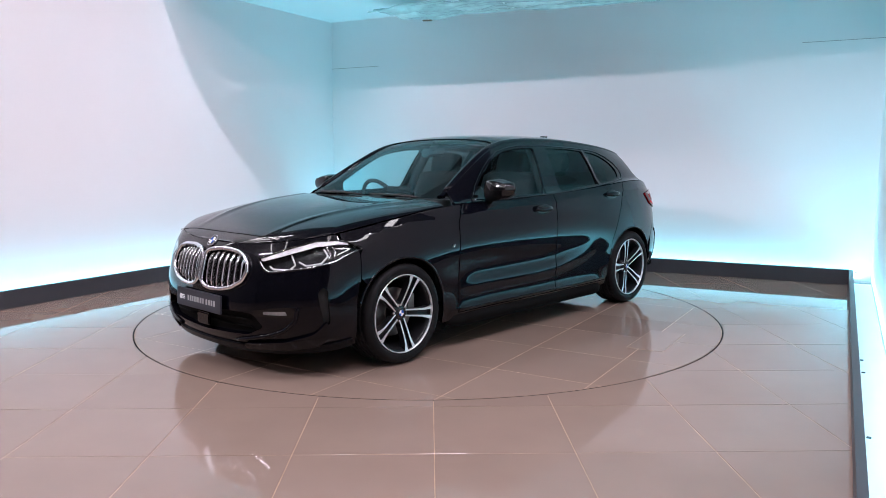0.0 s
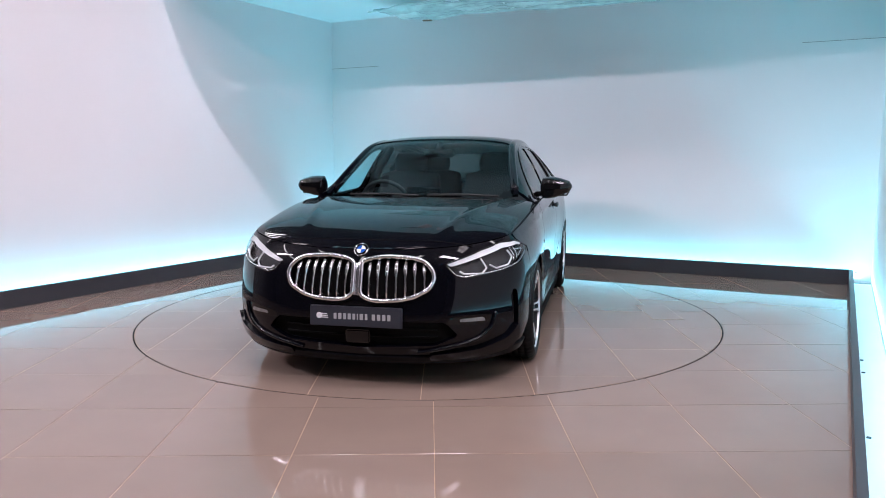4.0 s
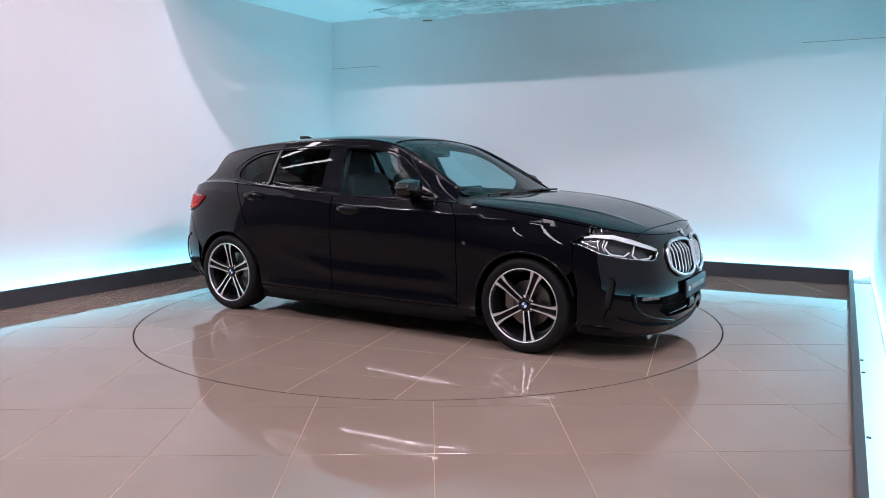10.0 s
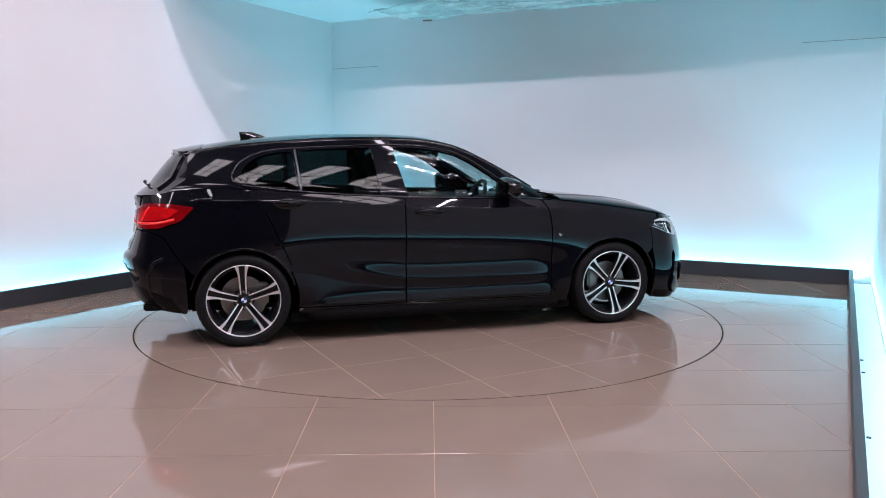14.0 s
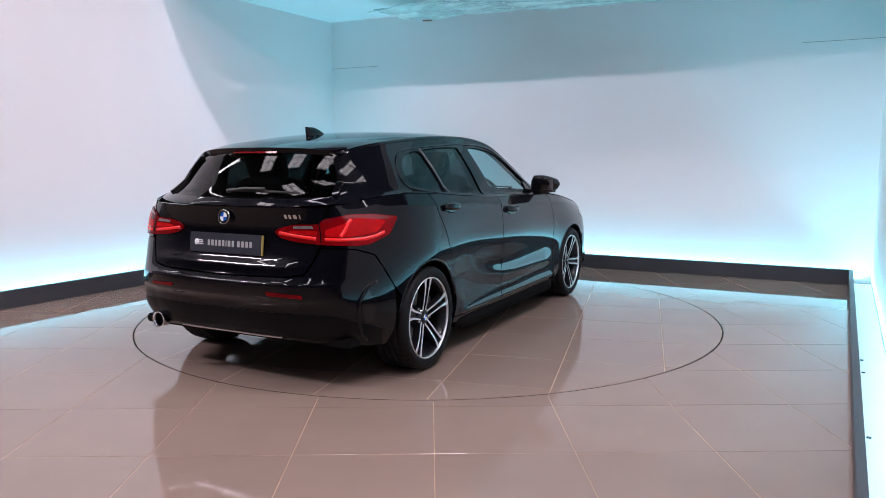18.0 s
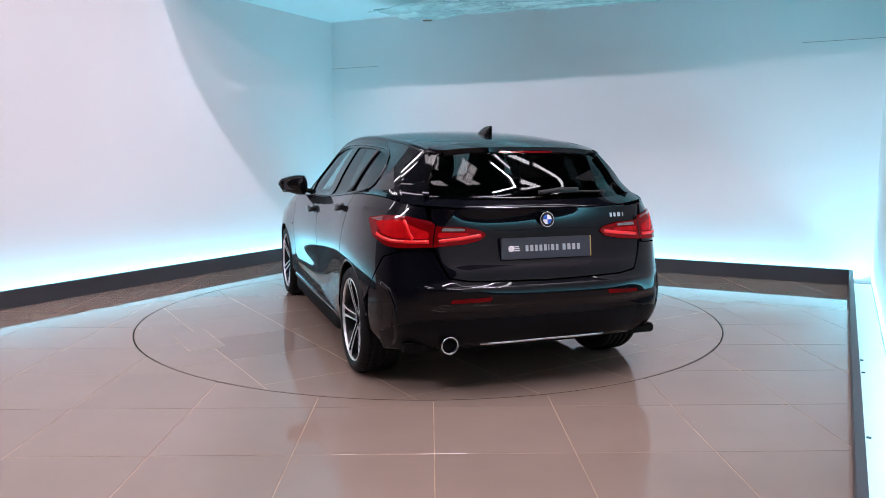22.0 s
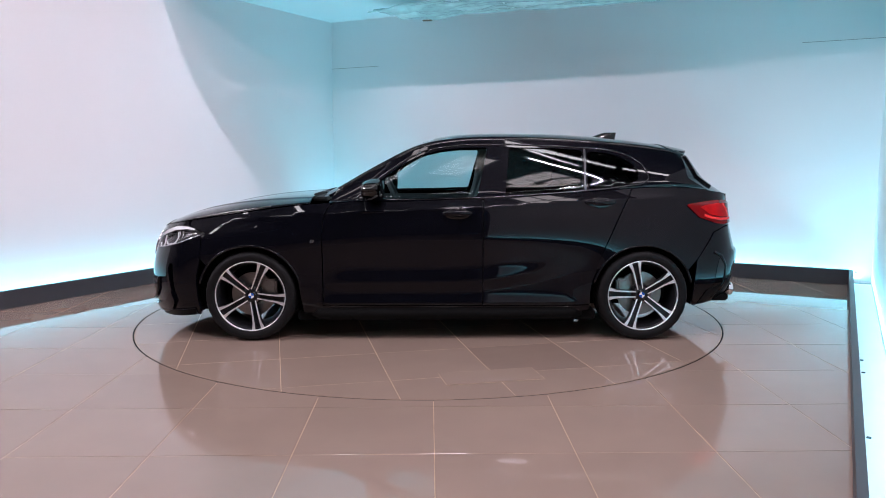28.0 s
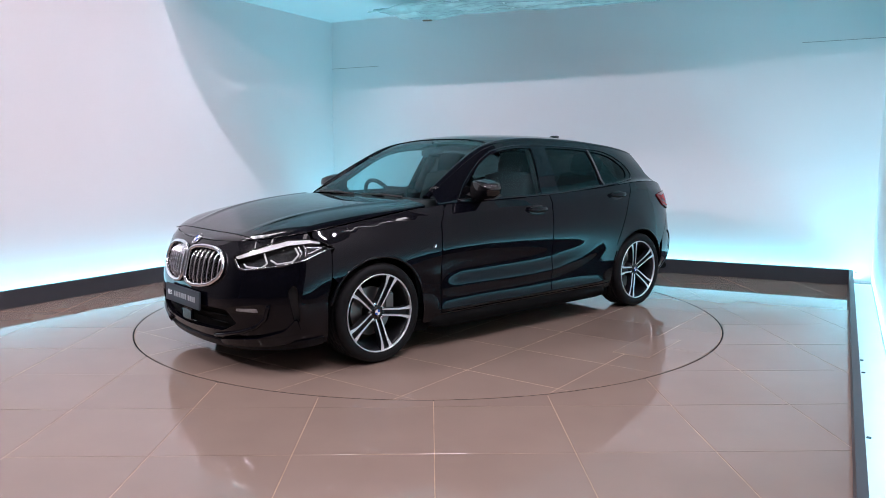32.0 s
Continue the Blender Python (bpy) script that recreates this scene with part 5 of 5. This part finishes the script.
def add_side_parts():
    for side in (1, -1):
        flip = side < 0
        mirror = new("door_mirror")
        mirror.parent = car
        tagged(mirror, "gloss black door mirror on a slim foot")
        mirror.matrix_basis = pose(0.485, side * 0.935, 1.030, 0, 0, side * -8)
        bm = bmesh.new()
        bmesh.ops.create_cube(bm, size=2)
        bmesh.ops.subdivide_edges(bm, edges=bm.edges[:], cuts=7, use_grid_fill=True)
        for v in bm.verts:
            p = v.co.copy()
            ball = p.normalized()
            q = p.lerp(ball * 1.25, 0.62)
            depth = 0.075 if q.x > 0 else 0.052
            v.co = (q.x * depth * (1 - 0.12 * q.y * side), q.y * 0.100, q.z * 0.062 * (1 - 0.24 * q.y * side) - 0.004 * q.x + (0.012 * q.y * side if q.z < 0 else 0.0))
        part("mirror_shell", bm, M_GLOSS, mirror, smooth=True)
        bm = bmesh.new()
        bmesh.ops.create_circle(bm, cap_ends=True, radius=1, segments=28)
        for v in bm.verts:
            v.co = (-0.0535, max(-0.78, min(0.78, v.co.x)) * 0.092, max(-0.75, min(0.75, v.co.y)) * 0.054)
        part("mirror_glass", bm, M_CHROME, mirror, "mirror glass")
        part("mirror_foot", tube([(0.0, -side * 0.075, -0.035), (-0.01, -side * 0.115, -0.048), (-0.015, -side * 0.155, -0.052)], 0.018), M_GLOSS, mirror, smooth=True)
        part("mirror_edge", tube([(-0.045, side * 0.085, -0.03), (0.0, side * 0.075, -0.055), (0.05, side * 0.0, -0.058), (0.02, -side * 0.06, -0.055)], 0.006), M_PLASTIC, mirror, smooth=True)
        panel("mirror_sail", offset(cabin_side, 0.002, -1), rounded([(0.600, 0.962), (0.528, 1.040), (0.478, 1.052), (0.455, 0.962)], 0.01), M_GLOSS, car, cell=0.01, sign=-1, rim=0.006, flip=flip)
        for xc, zc in ((-0.072, 0.868), (-1.03, 0.940)):
            handle = new("door_handle")
            handle.parent = car
            tagged(handle, "gloss black pull handle over a dished recess")
            base = ring([-xc], [zc])[0]
            handle.matrix_basis = pose(xc, side * base[1], zc, 0, 0, 0)
            bm = bmesh.new()
            bmesh.ops.create_uvsphere(bm, u_segments=24, v_segments=12, radius=1)
            for v in bm.verts:
                v.co = (v.co.x * 0.108 * (1 if abs(v.co.x) < 0.9 else 0.97), side * (0.030 + v.co.y * 0.015 - 0.018 * abs(v.co.x) ** 3), v.co.z * 0.022 + 0.005)
            part("grip", bm, M_PAINT, handle, smooth=True)
            bm = bmesh.new()
            bmesh.ops.create_uvsphere(bm, u_segments=24, v_segments=10, radius=1)
            for v in bm.verts:
                v.co = (v.co.x * 0.085, side * (v.co.y * 0.007 + 0.001), v.co.z * 0.042 - 0.004)
            part("recess", bm, M_GLOSS, handle, smooth=True)
        for k, mat in enumerate((M_TRIMBAR, M_TRIMBAR, M_SATIN)):
            o = k * 0.009
            panel("side_badge", offset(ring, 0.003), [(-0.925 + o, 0.675), (-0.919 + o, 0.695), (-0.912 + o, 0.695), (-0.918 + o, 0.675)], mat, car, "small slanted fender badge bar", cell=0.004, rim=0.003, flip=flip)
        # raised lips round the wheel arches
        for arch in (FRONT_ARCH[2:-2], REAR_ARCH[2:-2]):
            part("arch_lip", tube(skin_path(ring, [p for p in arch if p[1] > 0.24], -0.006, 1, flip, n=2), 0.009), M_PAINT, car, smooth=True)
        back = (lambda p: p) if side > 0 else (lambda p: (2 * S1 - p[0], p[1]))
        part("corner_blade", tube(skin_path(ring, [back(p) for p in ((1.835, 0.60), (1.90, 0.575), (1.945, 0.50), (1.95, 0.40), (1.925, 0.31), (1.88, 0.275))], -0.004), 0.013), M_PAINT, car, "raised rear bumper corner blade", smooth=True)
        put = (lambda p: p) if side > 0 else (lambda p: (2 * S0 - p[0], p[1]))
        part("air_blade", tube(skin_path(ring, [put(p) for p in ((-2.56, 0.205), (-2.42, 0.234), (-2.33, 0.256), (-2.245, 0.289), (-2.187, 0.342), (-2.165, 0.42))], 0.006), 0.012), M_PAINT, car, "slim raised bumper blade", smooth=True)


def add_tail_parts():
    panel("roof_spoiler", offset(cabin_top, 0.006), rounded([(-1.58, -0.500), (-1.68, -0.490), (-1.735, -0.43), (-1.79, -0.20), (-1.805, 0.0), (-1.79, 0.20), (-1.735, 0.43), (-1.68, 0.490), (-1.58, 0.500)], 0.03), M_PAINT, car, "black roof spoiler lip", cell=0.016, rim=0.028)
    for side in (1, -1):
        fin_line = rounded([(side * y, z) for y, z in ((0.612, 1.030), (0.562, 1.160), (0.512, 1.252), (0.484, 1.246), (0.534, 1.160), (0.580, 1.040))], 0.008)
        panel("window_blade", offset(tail_top, 0.016, -1), fin_line, M_GLOSS, car, "gloss black blade beside the rear window", cell=0.008, sign=-1, rim=0.022)
    panel("brake_strip", offset(tail_top, 0.006, -1), [(-0.16, 1.268), (0.16, 1.268), (0.16, 1.276), (-0.16, 1.276)], M_REDDARK, car, "dark red high brake light", cell=0.01, sign=-1, rim=0.004)
    fin = bmesh.new()
    rows = []
    for f in np.linspace(0, 1, 9):
        z = 1.376 + 0.058 * f
        nose, end, half = -1.110 - 0.125 * f ** 1.6, -1.318 - 0.010 * f, 0.036 * (1 - f) ** 0.6 + 0.008
        rows.append([fin.verts.new((nose + (end - nose) * (0.5 - 0.5 * math.cos(a)), half * math.sin(a) * (0.65 + 0.35 * math.cos(a / 2)), z)) for a in np.linspace(0, 2 * math.pi, 24, endpoint=False)])
    for i in range(8):
        for j in range(24):
            fin.faces.new((rows[i][j], rows[i][(j + 1) % 24], rows[i + 1][(j + 1) % 24], rows[i + 1][j]))
    fin.faces.new(rows[-1])
    part("roof_antenna", fin, M_GLOSS, car, "shark-fin roof antenna", smooth=True)
    wiper = new("rear_wiper")
    wiper.parent = car
    tagged(wiper, "black rear wiper resting on the glass")
    part("wiper_arm", tube(skin_path(tail_top, [(0.02, 1.048), (-0.10, 1.062), (-0.22, 1.060)], 0.022, -1), 0.011), M_PLASTIC, wiper, smooth=True)
    part("wiper_blade", tube(skin_path(tail_top, [(-0.02, 1.058), (-0.20, 1.056), (-0.42, 1.050)], 0.012, -1), 0.006), M_PLASTIC, wiper, smooth=True)
    exhaust = new("exhaust_tip")
    exhaust.parent = car
    tagged(exhaust, "round chrome exhaust tip")
    exhaust.matrix_basis = pose(-2.055, 0.540, 0.298, 0, 0, 90)
    part("pipe_end", lathe([(0.036, -0.04), (0.045, -0.04), (0.046, 0.0), (0.0465, 0.012), (0.042, 0.014), (0.038, 0.006), (0.036, -0.03)], 32), M_CHROME, exhaust, smooth=True)
    part("pipe_inside", lathe([(0.001, -0.028), (0.037, -0.028), (0.037, -0.03)], 24), M_UNDER, exhaust)
    low = [(1.76, 0.236), (2.03, 0.262), (2.33, 0.298)]
    top = [(2.33, 0.430), (2.10, 0.425), (1.98, 0.400), (1.80, 0.340)]
    panel("bumper_valance", offset(ring, 0.004), low + [(S1, 0.300)] + [(2 * S1 - a, b) for a, b in low[::-1]] + [(2 * S1 - a, b) for a, b in top[::-1]] + top, M_VALANCE, car, "black lower part of the rear bumper", cell=0.02, rim=0.006)
    panel("diffuser", offset(ring, -0.03), [(2.05, 0.245), (2.33, 0.268), (S1, 0.272), (2 * S1 - 2.33, 0.268), (2 * S1 - 2.05, 0.245), (2 * S1 - 2.05, 0.30), (S1, 0.34), (2.05, 0.30)], M_PLASTIC, car, "black plastic rear diffuser", cell=0.02, rim=0.05)
    part("diffuser_trim", tube(skin_path(ring, [(S1 - 0.37, 0.284), (S1, 0.286), (S1 + 0.37, 0.284)], -0.004), 0.0085), M_SATIN, car, "satin metal diffuser strip", smooth=True)
    for k, (w, y) in enumerate(((0.016, -0.400), (0.016, -0.425), (0.022, -0.452), (0.008, -0.478))):
        s = 2 * S1 - float(np.interp(-y, [LINES[5][1](v) for v in (2.76, 2.5, 2.33, 2.2)], [2.76, 2.5, 2.33, 2.2]))
        panel("model_badge", offset(ring, 0.002), [(s - w / 2, 0.926), (s - w / 2 - 0.004, 0.948), (s + w / 2 - 0.004, 0.948), (s + w / 2, 0.926)], M_CHROME, car, "chrome badge bar", cell=0.006, rim=0.003)
    panel("gate_edge", offset(ring, 0.004), [(2.24, 0.855), (S1, 0.862), (2 * S1 - 2.24, 0.855), (2 * S1 - 2.24, 0.868), (S1, 0.875), (2.24, 0.868)], M_PAINT, car, "tailgate grip edge over the plate", cell=0.012, rim=0.02)


def add_front_parts():
    part("cowl_panel", block(0.905, 0, 0.948, 0.12, 1.02, 0.025, 0.01), M_PLASTIC, car)
    for y in (0.58, 0.02):
        part("wiper_arm", tube([(0.93, y, 0.985), (0.905, y - 0.25, 0.992), (0.90, y - 0.50, 0.988)], 0.007), M_PLASTIC, car, smooth=True)
    panel("front_lip", offset(ring, 0.012), [(-1.73, 0.182), (-2.05, 0.162), (-2.31, 0.147), (-2.58, 0.142), (S0, 0.140), (2 * S0 + 2.58, 0.142), (2 * S0 + 2.31, 0.147), (2 * S0 + 2.05, 0.162), (2 * S0 + 1.73, 0.182),
          (2 * S0 + 1.73, 0.222), (2 * S0 + 2.05, 0.204), (2 * S0 + 2.31, 0.186), (S0, 0.172), (-2.31, 0.186), (-2.05, 0.204), (-1.73, 0.222)], M_VALANCE, car, "black splitter lip", cell=0.012, rim=0.04)
    for k in (0, 1):
        put = (lambda p: p) if k == 0 else (lambda p: (2 * S0 - p[0], p[1]))
        panel("corner_winglet", offset(ring, 0.022), [put(p) for p in rounded([(-1.985, 0.345), (-2.08, 0.275), (-2.25, 0.228), (-2.50, 0.200), (-2.50, 0.168), (-2.22, 0.180), (-2.05, 0.205), (-1.955, 0.265)], 0.02)], M_PAINT, car, "flared lower bumper blade", cell=0.012, rim=0.03)
    for z in (0.280, 0.325):
        part("intake_slat", tube(skin_path(ring, [(S0 - 0.42, z), (S0, z), (S0 + 0.42, z)], -0.032), 0.005), M_UNDER, car, smooth=True)
    part("radar_cover", block(2.165, 0, 0.285, 0.02, 0.14, 0.075, 0.008), M_GLOSS, car, "square dark sensor cover")


def seat(x, y, tilt):
    s = new("seat")
    s.parent = car
    tagged(s, "dark cloth car seat with headrest")
    s.matrix_basis = pose(x, y, 0.33)

    def pad(cx, cz, sx, sy, sz, rot):
        bm = bmesh.new()
        bmesh.ops.create_cube(bm, size=2)
        bmesh.ops.subdivide_edges(bm, edges=bm.edges[:], cuts=7, use_grid_fill=True)
        for v in bm.verts:
            q = v.co.lerp(v.co.normalized() * 1.2, 0.42)
            v.co = (q.x * sx * 0.54, q.y * sy * 0.54, q.z * sz * 0.54)
        return moved(bm, pose(cx, 0, cz, 0, rot, 0))
    part("cushion", pad(0.05, 0.17, 0.52, 0.50, 0.16, -6), M_SEAT, s, smooth=True)
    part("backrest", pad(-0.27, 0.47, 0.15, 0.49, 0.62, -tilt), M_SEAT, s, smooth=True)
    part("headrest", pad(-0.385, 0.855, 0.11, 0.25, 0.17, -tilt), M_SEAT, s, smooth=True)
    for k in (-0.06, 0.06):
        part("headrest_post", tube([(-0.36, k, 0.72), (-0.38, k, 0.84)], 0.007), M_SATIN, s)


def add_interior():
    for y in (0.37, -0.37):
        seat(0.02, y, 17)
        seat(-0.88, y, 22)
    part("dashboard", block(0.66, 0, 0.85, 0.36, 1.34, 0.20, 0.06), M_DASH, car, smooth=True)
    part("dash_screen", block(0.50, -0.05, 0.975, 0.02, 0.26, 0.10, 0.006), M_GLOSS, car)
    part("parcel_shelf", block(-1.60, 0, 0.985, 0.52, 1.10, 0.03, 0.01), M_DASH, car)
    wheel = new("steering_wheel")
    wheel.parent = car
    tagged(wheel, "dark leather steering wheel")
    wheel.matrix_basis = pose(0.40, -0.37, 0.90, 0, -64, 0)
    ring_pts = [(0.182 * math.cos(a), 0.182 * math.sin(a), 0) for a in np.linspace(0, 2 * math.pi, 40, endpoint=False)]
    part("wheel_rim", tube(ring_pts, 0.016, closed=True), M_DASH, wheel, smooth=True)
    part("wheel_boss", block(0, 0, -0.015, 0.12, 0.16, 0.05, 0.02), M_DASH, wheel, smooth=True)
    for a in (0, 180, 270):
        part("wheel_arm", tube([(0.05 * math.sin(radians(a)), 0.05 * math.cos(radians(a)), -0.01), (0.178 * math.sin(radians(a)), 0.178 * math.cos(radians(a)), 0)], 0.014), M_SATIN, wheel, smooth=True)
    part("cabin_mirror", block(0.18, 0, 1.275, 0.03, 0.24, 0.065, 0.012), M_GLOSS, car, smooth=True)
    part("mirror_stem", tube([(0.19, 0, 1.29), (0.15, 0, 1.345)], 0.03), M_GLOSS, car, smooth=True)


inner_shell()
for wx, wside, wturn in ((1.335, 1, 114), (-1.335, 1, 147), (1.335, -1, 114), (-1.335, -1, 88)):
    add_wheel(wx, wside, wturn)
roundel("front_badge", (2.088, 0, 0.748), (0.74, 0, 0.67), 0.041)
roundel("rear_badge", (-2.060, 0, 0.925), (-0.985, 0, 0.15), 0.041)
add_grille()
add_lamps()
dealer_plate(2.196, 0.399, 1)
dealer_plate(-2.058, 0.778, -1)
add_side_parts()
add_tail_parts()
add_front_parts()
add_interior()


# ---- what moves ----
TURN = {0.0: 224.8, 0.5: 224.9, 1.0: 226.0, 1.5: 228.6, 2.0: 232.9, 2.5: 238.3, 3.0: 244.1, 3.5: 249.8}
TURN_LATE = {30.0: 562.3, 30.5: 568.0, 31.0: 573.2, 31.5: 577.2, 32.0: 579.3}


def heading(t):
    """Degrees by which the turntable has come round at t seconds."""
    if t in TURN:
        return TURN[t]
    if t in TURN_LATE:
        return TURN_LATE[t]
    return 249.8 + (t - 3.5) * (562.3 - 249.8) / 26.5


def motions():
    steps = [k * 0.5 for k in range(65)]
    walk(turntable, [(t, pose(0, 0, 0, 0, 0, heading(t))) for t in steps])
    walk(car, [(t, pose(0, 0, 0, 0, 0, heading(t) + 0.665) @ pose(CAR_X, CAR_Y, 0)) for t in steps])


motions()
